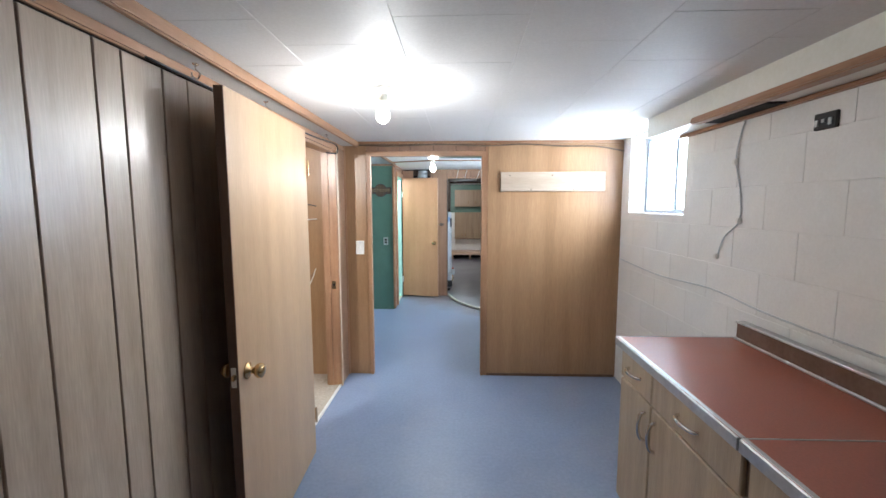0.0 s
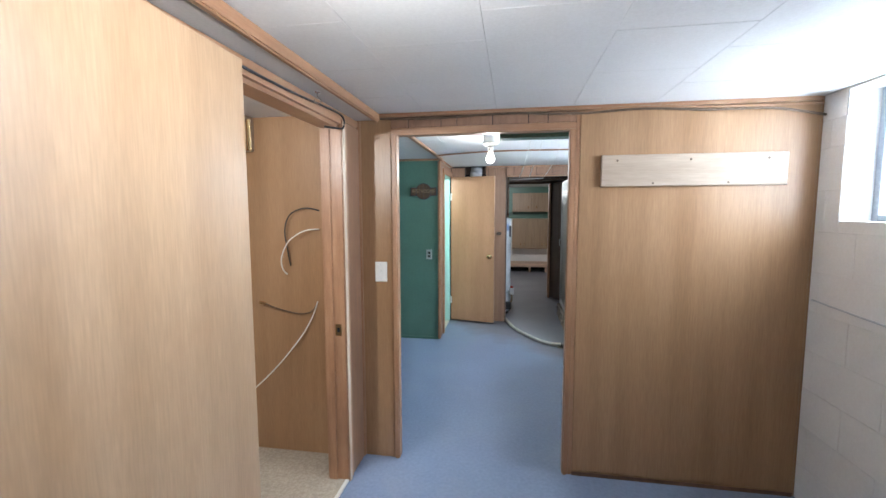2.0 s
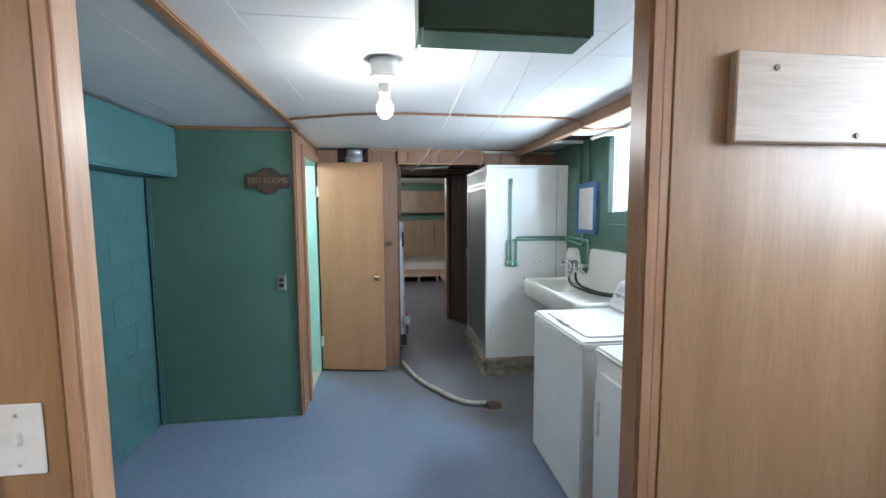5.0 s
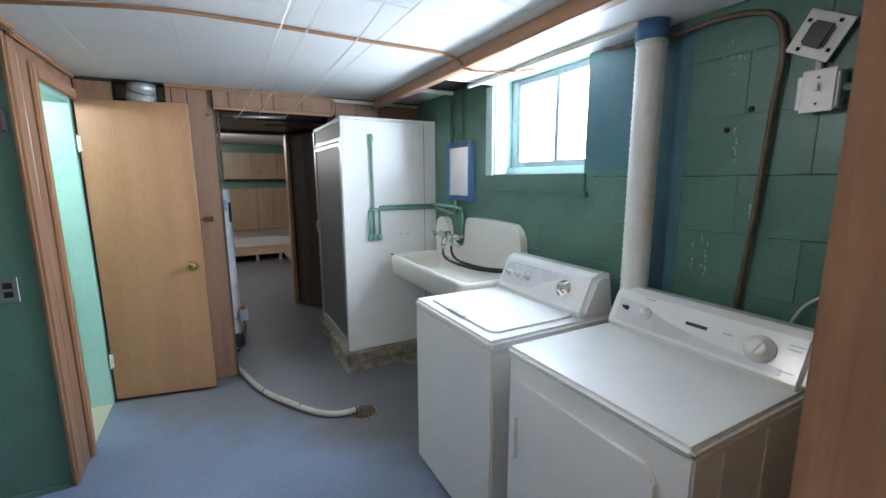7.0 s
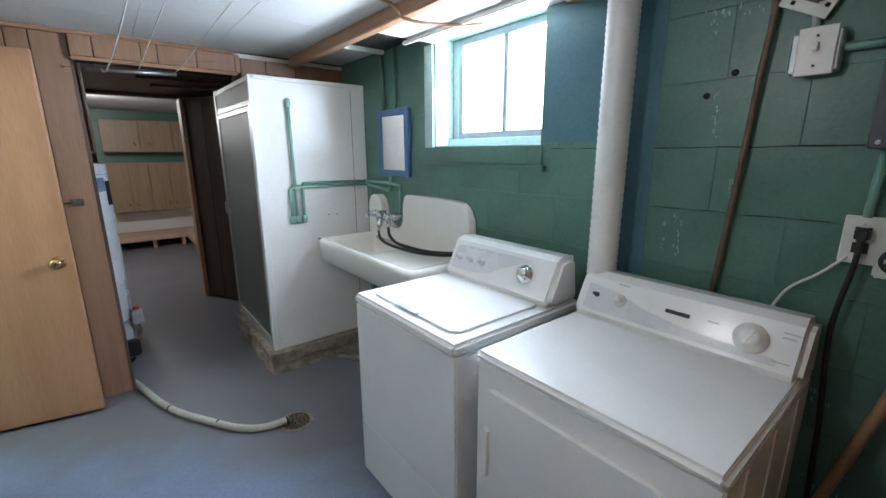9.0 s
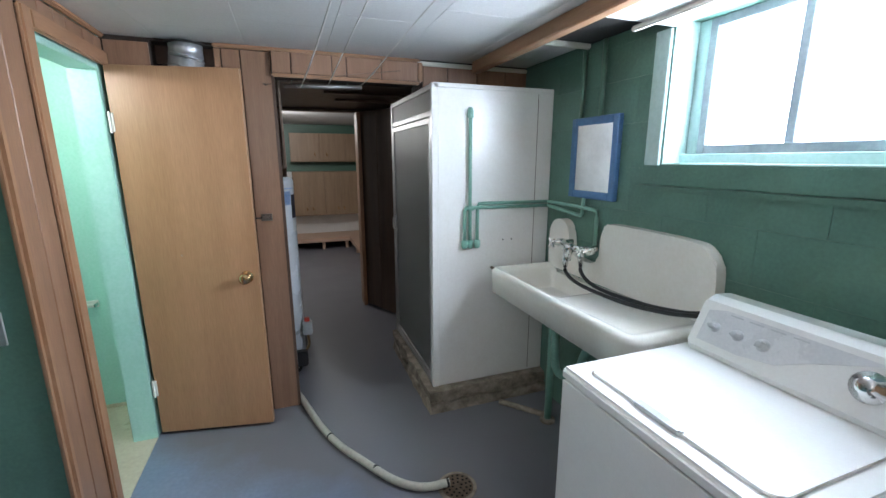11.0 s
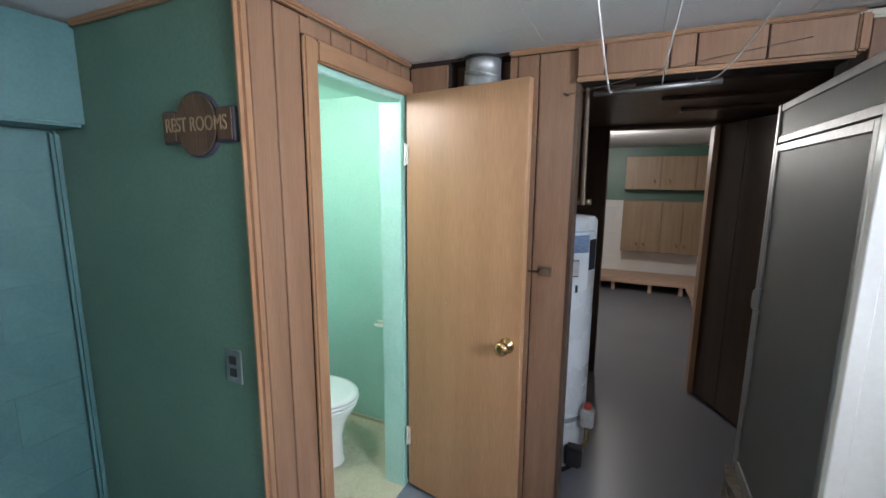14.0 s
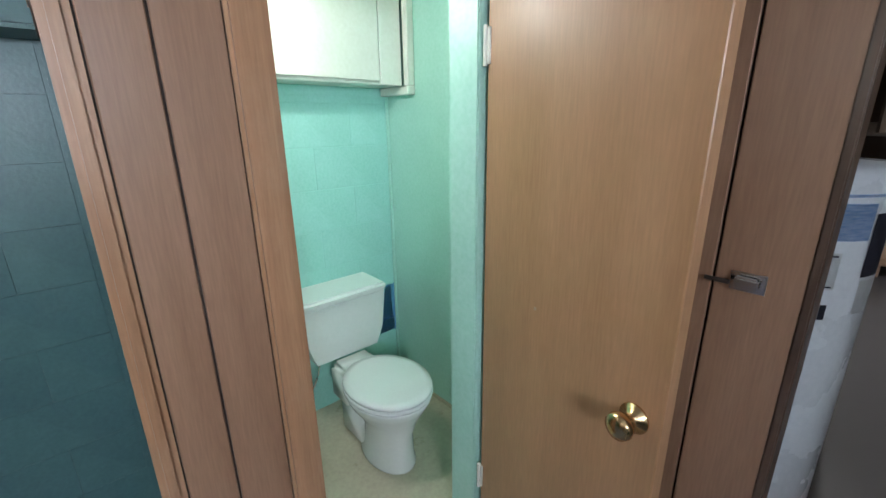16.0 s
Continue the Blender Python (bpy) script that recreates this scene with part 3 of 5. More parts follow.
# laundry trims
trim("trim_ceiling_long", (-.50, YQ, CB - .02, -.455, YS - .02, CB - .0005), M_TRIMY, "wooden ceiling batten")
trim("trim_sign_top", (XLB + .21, YS - .022, 2.105, -.51, YS - .0005, CB - .001), M_TRIMX, "wooden cornice over the green wall")
trim("trim_sign_base", (XLB + .02, YS - .012, 0, -.53, YS - .0005, .03), M_GREENW, "green painted skirting strip", .003)
trim("trim_corner_post", (-.522, YS - .02, 0, -.492, YS + .02, CB - .02), M_TRIM, "rounded varnished corner post", .012)
trim("trim_pipe_corner", (XLB + .001, YS - .03, 0, XLB + .03, YS - .001, 1.77), M_TEAL, "painted pipe in the corner", .01)
structure("bath_backing", box(-.5145, YS + .02, 0, -.5115, 6.995, CB - .001), M_SEAM, "dark backing behind the boards", "wall")
pieces(wall_bath, "panel_board", M_PLANK, 'x', -.5115, .0085, planks(YS + .021, 6.951, (.09, .12), 0, CB - .02) + planks(6.948, 7.655, (.15, .11, .1), 2.052, CB - .02), .005)
trim("trim_bath_left", (-.505, 6.948, 0, -.485, 7.011, 2.05), M_TRIM, "varnished casing of the toilet room doorway", .007)
trim("trim_bath_head", (-.505, 7.011, 1.98, -.4855, 7.655, 2.05), M_TRIMY, "varnished head casing of the toilet room doorway", .007)
trim("trim_bath_jamb", (-.63, BATH[2] - .02, 0, -.512, BATH[2] + .055, 1.985), M_MINT, "mint painted door jamb", .004)
trim("trim_bath_jamb_near", (-.63, BATH[0] - .01, 0, -.512, BATH[0] + .02, 1.985), M_TRIM, "varnished door jamb", .004)
trim("trim_bath_jamb_head", (-.63, BATH[0] + .02, 1.955, -.512, BATH[2] - .02, 1.985), M_MINT, "mint painted door head", .004)
trim("trim_wall_cornice", (-.03, YF - .025, CB - .022, 1.08, YF - .0, CB - .001), M_TRIMX, "wooden cornice over the passage")
trim("trim_bath_cornice", (-.505, YS + .03, CB - .022, -.48, YF - .026, CB - .001), M_TRIMY, "wooden cornice over the toilet room door")
pieces(wall_frame, "panel_board", M_PLANK, 'y', YF + .004, -.012, planks(-.5, -.31, (.19,), 0, CB - .02) + planks(-.03, PASS[0], (.035, .09, .155), 0, CB - .022) + planks(-.31, -.03, (.28,), 0, 1.93), .005)
header = structure("passage_header", box(PASS[0], YF - .03, PASS[3], PASS[2], YF - .022, CB - .022, .002), M_SEAM, "tan boards over the passage opening", "wall")
pieces(header, "panel_board", M_PLANK, 'y', YF - .03, -.01, planks(PASS[0], PASS[2], (.1, .215, .08, .2, .22), PASS[3] + .012, CB - .023), .005)
trim("trim_header_bottom", (PASS[0] - .002, YF - .045, PASS[3] - .006, PASS[2] + .01, YF - .02, PASS[3] + .012), M_TRIMX, "wooden lip under the header")
trim("trim_header_end", (PASS[2] - .0, YF - .045, PASS[3] + .012, PASS[2] + .03, YF - .0, CB - .024), M_TRIM, "wooden end strip of the header")
pieces(wall_frame, "panel_board", M_PLANK, 'y', YF + .004, -.012, planks(1.10, XRB, (.16, .2, .2), 1.95, CB - .022), .005)
trim("trim_post_edge", (PASS[0] - .004, YF - .012, 0, PASS[0] + .012, YF + .1, PASS[3]), M_DARKW, "dark edge of the passage post", .003)
trim("trim_wall_pass", (1.06, YF - .02, CB - .035, XRB, YF - .0, CB - .01), M_CREAM, "pale cornice strip behind the shower")
structure("ceiling_beam", box(1.40, YQ, 2.062, 1.455, YF - .06, CB - .0005, .006), M_TRIMY, "wooden beam trim under the laundry ceiling", "beam")
structure("ceiling_drop", box(1.456, YQ, 2.07, XRB - .001, 6.50, CB - .0005, .003), M_CEIL, "lowered white ceiling strip along the wall", "soffit")
structure("ceiling_hole", box(1.47, 6.51, 2.118, 1.80, 6.98, 2.129), M_DARK, "dark hole in the laundry ceiling", "hole")
trim("trim_hole_rail", (1.46, 6.985, 2.095, XRB - .02, 7.012, 2.128), M_CREAM, "pale strip beside the ceiling hole")
trim("trim_window_rail", (1.64, 5.35, 2.048, 1.665, 6.55, 2.069), M_CREAM, "pale ceiling batten by the window")
trim("trim_window_ledge", (XRB - .022, 5.70, 1.405, XRB + .003, 6.60, 1.43), M_GREEN, "green painted ledge under the window", .004)
trim("trim_window_apron", (XRB - .012, 5.72, 1.432, XRB + .003, 6.58, 1.515), M_GREEN, "green painted board under the window", .003)
trim("trim_window_side", (XRB - .012, 6.502, 1.516, XRB + .003, 6.58, 2.069), M_SILL, "painted side board of the window", .003)

# passage: dark panels, stop and far door
pieces(wall_hall_end, "panel_board", M_DARKW, 'y', 9.45, -.012, planks(.985, 1.83, (.16, .2), 0, 2.02) + planks(-.32, .27, (.2,), 0, 2.02) + planks(.27, .985, (.715,), 2.0, 2.03), .006)
leaf = thing("folded_door", (1.1, 9.2, 0), "dark stained folding door panel standing open in the passage", "door")
ang = math.atan2(8.93 - 9.42, 1.235 - 1.0)
for i in range(2):
    a = pose(1.0, 9.42, 0, 0, 0, math.degrees(ang))
    part("panel", turned(box(i * .272, -.015, .02, i * .272 + .268, .015, 2.0, .003), a), M_DARKW, leaf)
trim("trim_far_jamb", (.955, 9.38, 0, .99, 9.56, 2.0), M_TRIM, "worn wooden jamb of the far doorway")

# ---------- light fittings ----------


def bulb(name, x, y, z, label):
    t = thing(name, (x, y, z), label, "light bulb", "bare ceiling bulbs")
    part("canopy", lathe([(.062, 0), (.06, -.012), (.045, -.022), (.028, -.026)], (x, y, z)), M_PORC, t, smooth=True)
    part("socket", lathe([(.026, -.026), (.024, -.06), (.02, -.075)], (x, y, z)), M_PORC, t, "white porcelain lamp holder", smooth=True)
    o = part("globe", lathe([(.014, -.075), (.02, -.085), (.032, -.11), (.034, -.128), (.028, -.146), (.014, -.158), (.002, -.161)], (x, y, z)), M_BULB, t, "glowing round bulb", smooth=True)
    o.visible_shadow = False
    return t


bulb("ceiling_bulb", *BULB_A, CA, "bare lit bulb in a white porcelain holder")
lamp_b = bulb("ceiling_bulb", *BULB_B, 2.065, "bare lit bulb in a porcelain holder under a round box")
part("mounting_box", lathe([(.052, 2.0655), (.055, 2.07), (.055, CB - .001)], (*BULB_B, 0)), M_CEIL, lamp_b, smooth=True)
bulb("ceiling_bulb", *BULB_C, 2.15, "bare lit bulb on the far room ceiling")
# added bulb; what lights the side room is out of view
bulb("ceiling_bulb", -.95, 2.75, CA, "bulb added in place of the unseen side room light")
bulb("ceiling_bulb", *BULB_D, 2.1, "bare lit bulb on the toilet room ceiling")

# ---------- doors ----------


def side_door():
    hx, hy, fx, fy = DA
    yaw = math.degrees(math.atan2(fy - hy, fx - hx))
    w = math.hypot(fx - hx, fy - hy)
    t = thing("side_door", (hx, hy, 0), "flush birch veneer door standing open against the panelling", "door", rz=yaw)
    leaf = part("leaf", box(0, -.035, .015, w, 0, DA_TOP, .002), M_DOORA, t, world_space=False)
    part("edge_strip", box(w, -.0345, .016, w + .003, -.0005, DA_TOP - .001), M_DARKW3, leaf, "dark bare door edge", False)
    k = part("knob", lathe([(r, h) for r, h in [(.033, 0), (.033, .006), (.014, .012), (.013, .03), (.024, .036), (.03, .048), (.028, .062), (.014, .068), (.003, .069)]], (w - .07, 0, .88), 'y', 20), M_BRASS, t, "round brass knob", False, True)
    part("knob", lathe([(r, -h) for r, h in [(.033, 0), (.033, .006), (.014, .012), (.013, .03), (.024, .036), (.03, .048), (.014, .068), (.003, .069)]], (w - .07, -.035, .88), 'y', 20), M_BRASS, t, "round brass knob", False, True)
    part("latch_plate", box(w + .003, -.028, .84, w + .006, -.006, .92, .001), M_CHROME, t, "", False)
    part("latch_bolt", box(w + .006, -.023, .87, w + .016, -.011, .89, .002), M_BRASS, t, "", False)
    for z in (.25, 1.75):
        part("hinge", lathe([(.007, -.045), (.007, .045)], (-.006, .006, z), 'z', 10), M_BRASS, t, "", False)


M_DARKW3 = mat("door_edge_wood", (.16, .085, .05), (.11, .06, .035), 4, V, .5, bump=.05)
DA, DA_TOP = (-.442, 3.085, -.402, 2.18), 1.965
side_door()


def bath_door():
    hx, hy, fx, fy = -.495, 7.60, .098, 7.485
    yaw = math.degrees(math.atan2(fy - hy, fx - hx))
    w = math.hypot(fx - hx, fy - hy)
    t = thing("toilet_room_door", (hx, hy, 0), "amber birch flush door standing open against the wall", "door", rz=yaw)
    part("leaf", box(0, 0, .022, w, .035, 1.985, .002), M_DOORB, t, "", False)
    for s, y in ((-1, 0), (1, .035)):
        part("knob", lathe([(r, s * h) for r, h in [(.034, 0), (.034, .005), (.015, .011), (.014, .03), (.026, .036), (.031, .048), (.028, .06), (.014, .066), (.003, .067)]], (w - .06, y, .92), 'y', 20), M_BRASS, t, "round brass knob", False, True)
    for z in (.3, 1.72):
        h = part("hinge", box(-.012, -.006, z - .045, .012, .002, z + .045, .001), M_CREAM, t, "cream painted hinge", False)
        part("pin", lathe([(.006, -.05), (.006, .05)], (-.002, -.008, z), 'z', 10), M_CREAM, h, "", False)
    part("spot", lathe([(.005, 0), (.004, -.002)], (.23, -.0005, 1.05), 'y', 8), M_PALE, t, "", False)


bath_door()

# solid near-black boxes added for the unlit depth behind the duct
structure("duct_cavity", box(-.31, YF + .105, 1.88, -.03, YF + .35, 2.02), M_DARK, "near-black box painting the shade behind the wall opening", "hole")
structure("duct_cavity_top", box(-.31, YF + .102, 2.02, -.03, YF + .2, 2.125), M_DARK, "near-black box painting the shade behind the wall opening", "hole")
trim("trim_threshold", (XL - .006, DOORL[0] + .006, .002, XL + .014, DOORL[2] - .006, .017), M_PLASTIC, "white threshold strip at the carpet edge", .003)
trim("trim_floor_gap", (OPEN[2] + .052, YP - .0095, 0, XR - .012, YP - .0075, .022), M_DARKW3, "dark scuffed lower edge of the plywood", .0005)

# ---------- entry: counter, board, cables ----------


def bow_pull(parent, x, y, z, length, upright, material=M_CHROME):
    """A bowed handle that stands out towards -x."""
    h = length / 2
    pts = [(x, -h), (x - .02, -h * .8), (x - .03, 0), (x - .02, h * .8), (x, h)]
    line = [(p, y, z + q) if upright else (p, y + q, z) for p, q in pts]
    return part("handle", tube(line, .0075, 8), material, parent, "curved chrome pull", smooth=True)


def base_cabinet(y0, y1, splits):
    t = thing("base_cabinet", (1.5, (y0 + y1) / 2, 0), "limed oak base cabinet with drawers over doors", "cabinet", "base cabinets under the red worktop")
    part("body", box(1.25, y0 + .001, .09, XR - .03, y1 - .001, .862, .002), M_CABW, t)
    # near-black colour puts the shade of the toe recess on this board
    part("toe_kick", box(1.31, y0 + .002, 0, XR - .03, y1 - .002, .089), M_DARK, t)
    for i, (a, b, hy) in enumerate(splits):
        d = part("drawer_front", box(1.231, a, .715, 1.2495, b, .852, .004), M_CABW, t)
        bow_pull(d, 1.231, (a + b) / 2, .785, .125, False)
        d = part("door", box(1.231, a, .105, 1.2495, b, .707, .004), M_CABW, t)
        bow_pull(d, 1.231, hy, .60, .125, True)
    return t


base_cabinet(1.79, 2.665, ((2.345, 2.655, 2.385), (1.80, 2.335, 2.295)))
base_cabinet(.90, 1.78, ((1.42, 1.77, 1.455), (.91, 1.41, 1.375)))
base_cabinet(.0, .89, ((.46, .875, .5), (.015, .45, .41)))
top = thing("worktop", (1.5, 1.3, .865), "red laminate worktop with aluminium edging and backsplash", "worktop")
for a, b in ((1.785, 2.675), (.0, 1.779)):
    part("slab", box(1.212, a, .864, 1.802, b, .9, .002), M_RED, top)
    part("front_edging", box(1.203, a - .001, .862, 1.2115, b, .9015, .003), M_ALU, top, "bright aluminium edging")
    part("edging_lip", box(1.2115, a, .9002, 1.226, b, .9022, .0008), M_ALU, top)
part("end_edging", box(1.21, 2.6755, .863, 1.802, 2.682, .9015, .002), M_ALU, top)
part("seam_strip", box(1.21, 1.7795, .88, 1.80, 1.7845, .9012, .001), M_ALU, top)
part("backsplash", box(1.762, .0, .9025, 1.80, 2.655, .978, .003), mat("brown_laminate", (.20, .125, .09), (.16, .1, .07), 6, rough=.22, bump=.02), top, "brown laminate backsplash")
part("backsplash_cap", box(1.756, .0, .9785, 1.803, 2.66, .988, .003), M_ALU, top)
part("backsplash_foot", box(1.75, .0, .9005, 1.7615, 2.655, .912, .003), M_ALU, top)

b = thing("nailed_board", (1.24, YP - .02, 1.655), "pale bare board screwed to the plywood", "board")
part("board", box(.80, YP - .028, 1.655, 1.69, YP - .0075, 1.82, .003), M_PALE, b)
for i in range(5):
    part("screw", lathe([(.006, 0), (.005, -.003)], (.88 + .18 * i, YP - .028, 1.79 - .12 * (i % 2)), 'y', 8), M_RUST, b)


def plate(name, p, axis, sign, w, h, material, label, category, kind="switch"):
    """A cover plate on a wall, facing sign along axis."""
    t = thing(name, p, label, category)
    x, y, z = p

    def bx(u0, z0, u1, z1, d0, d1, bv=.001):
        return box(x + sign * d0, y + u0, z + z0, x + sign * d1, y + u1, z + z1, bv) if axis == 'x' else box(x + u0, y + sign * d0, z + z0, x + u1, y + sign * d1, z + z1, bv)
    part("plate", bx(-w / 2, -h / 2, w / 2, h / 2, .0005, .006, .0025), material, t)
    if kind == "switch":
        part("toggle", bx(-.005, -.004, .005, .014, .006, .016), M_PLASTIC, t)
    else:
        for dz in (-.02, .02):
            part("socket", bx(-.016, dz - .014, .016, dz + .014, .006, .0085), M_BROWNP, t, "dark brown socket")
    for dz in (-.042, .042):
        part("screw", bx(-.003, dz - .003, .003, dz + .003, .006, .0075), M_GALV, t)
    return t


plate("light_switch", (-.435, YP - .007, 1.165), 'y', -1, .075, .12, M_PLASTIC, "white toggle light switch on the plywood", "switch")
plate("wall_outlet", (-.628, YS, 1.018), 'y', -1, .07, .115, M_ALU, "steel plate with dark brown sockets", "outlet", "outlet")

jb = thing("junction_box", (XR - .005, 2.345, 1.82), "open black junction box set in the white wall", "junction box")
part("box", box(XR - .012, 2.30, 1.822, XR + .003, 2.40, 1.885, .003), M_BLACK, jb)
for i in range(3):
    part("terminal", box(XR - .018, 2.315 + .03 * i, 1.835 + .012 * (i % 2), XR - .0125, 2.33 + .03 * i, 1.86, .001), M_GALV, jb)
cord = thing("stapled_cable", (XR - .01, 2.85, 1.26), "thin grey cable stapled down the white wall", "cable")
part("cord", tube([(XR - .008, 2.80, 1.955), (XR - .01, 2.835, 1.85), (XR - .008, 2.851, 1.751), (XR - .01, 2.80, 1.6), (XR - .008, 2.796, 1.458), (XR - .01, 2.90, 1.37), (XR - .008, 2.95, 1.268)], .004, 6), M_WHITEG, cord, smooth=True)
for p in ((2.851, 1.751), (2.796, 1.458), (2.955, 1.262)):
    part("clip", box(XR - .022, p[0] - .014, p[1] - .016, XR - .001, p[0] + .014, p[1] + .016, .006, seg=2), M_PLASTIC, cord)
lw = thing("wall_cable", (XR - .006, 2.6, 1.03), "white painted cable running along the block wall", "cable")
part("cable", tube([(XR - .004, 4.30, 1.075), (XR - .004, 3.6, 1.05), (XR - .004, 3.0, 1.075), (XR - .004, 2.555, 1.044), (XR - .004, 1.9, 1.035), (XR - .004, .5, 1.04)], .0045, 6), M_WHITEG, lw, smooth=True)
pc = thing("ceiling_cable", (.7, YP - .03, 2.03), "grey cable tacked along the top of the partition", "cable")
part("cable", tube([(-.42, YP - .036, 2.052), (-.1, YP - .036, 2.045), (.3, YP - .036, 2.055), (.66, YP - .036, 2.04), (1.0, YP - .036, 2.052), (1.3, YP - .036, 2.035), (1.6, YP - .036, 2.03), (1.83, YP - .036, 1.99)], .006, 6), M_RUST, pc, smooth=True)
part("cable", tube([(.6, YP - .034, 2.035), (.9, YP - .034, 2.062), (1.3, YP - .034, 2.05), (1.82, YP - .034, 2.045)], .005, 6), M_TRIMX, pc, smooth=True)


def hook(x, y, z):
    t = thing("cup_hook", (x, y, z), "small chrome cup hook under the ceiling strip", "hook", "cup hooks along the strip")
    part("base", lathe([(.012, 0), (.01, -.004)], (x, y, z), 'z', 12), M_CHROME, t)
    part("hook", tube([(x, y, z - .003), (x, y, z - .02), (x + .014, y, z - .035), (x + .004, y, z - .052), (x - .014, y, z - .045), (x - .016, y, z - .03)], .003, 6), M_CHROME, t, smooth=True)


for y in (1.62, 2.2, 2.75, 3.7):
    hook(-.51, y, 2.045)
dc = thing("door_head_cable", (-.52, 3.9, 1.96), "black cable looped round the door head", "cable")
part("cable", tube([(-.543, 2.0, 2.0), (-.543, 2.9, 1.998), (-.54, 3.5, 2.0), (-.54, 3.95, 2.02), (-.53, 4.03, 2.0), (-.535, 4.03, 1.955), (-.56, 3.97, 1.945), (-.6, 3.95, 1.95)], .005, 6), M_BLACK, dc, smooth=True)
sp = thing("strike_plate", (XL - .05, DOORL[2] - .006, .84), "brass strike plate on the door jamb", "strike plate")
part("plate", box(XL - .045, DOORL[2] - .0075, .845, XL - .01, DOORL[2] - .005, .91, .001), M_BRASS, sp)
part("slot", box(XL - .034, DOORL[2] - .0085, .865, XL - .02, DOORL[2] - .0076, .89), M_DARK, sp)

# cables out of the side-room wall
sc = thing("loose_cables", (-.95, 4.27, .5), "loose black and white coax cables hanging from the plywood", "cable")
for pts, m, r in (([(-.80, 4.275, 1.53), (-.88, 4.26, 1.545), (-.97, 4.25, 1.51), (-1.01, 4.25, 1.42), (-1.0, 4.255, 1.30), (-.985, 4.26, 1.2)], M_BLACK, .004),
                  ([(-.80, 4.272, 1.42), (-.88, 4.24, 1.41), (-.97, 4.22, 1.35), (-1.02, 4.22, 1.25), (-1.015, 4.225, 1.18), (-.99, 4.23, 1.15)], M_PLASTIC, .004),
                  ([(-1.15, 4.24, .965), (-1.08, 4.25, .935), (-.95, 4.26, .905), (-.87, 4.265, .915), (-.83, 4.275, .96)], M_RUST, .0038),
                  ([(-.825, 4.275, .98), (-.86, 4.265, .88), (-.93, 4.25, .76), (-1.05, 4.2, .6), (-1.2, 4.15, .45), (-1.32, 4.1, .38)], M_ROPE, .0042)):
    part("cable", tube(pts, r, 6), m, sc, smooth=True)
part("plug", tube([(-1.15, 4.24, .965), (-1.185, 4.235, .972)], .009, 8, steps=0), M_BRASS, sc)
vg = thing("vent_grille", (-1.2, 3.55, 1.9), "white louvred vent grille on the soffit", "vent")
part("frame", box(-1.2045, 3.3, 1.90, -1.198, 3.72, 2.07, .002), M_WHITEP, vg)
for i in range(9):
    part("slat", box(-1.198, 3.315, 1.91 + i * .017, -1.19, 3.705, 1.918 + i * .017, .002), M_WHITEP, vg)

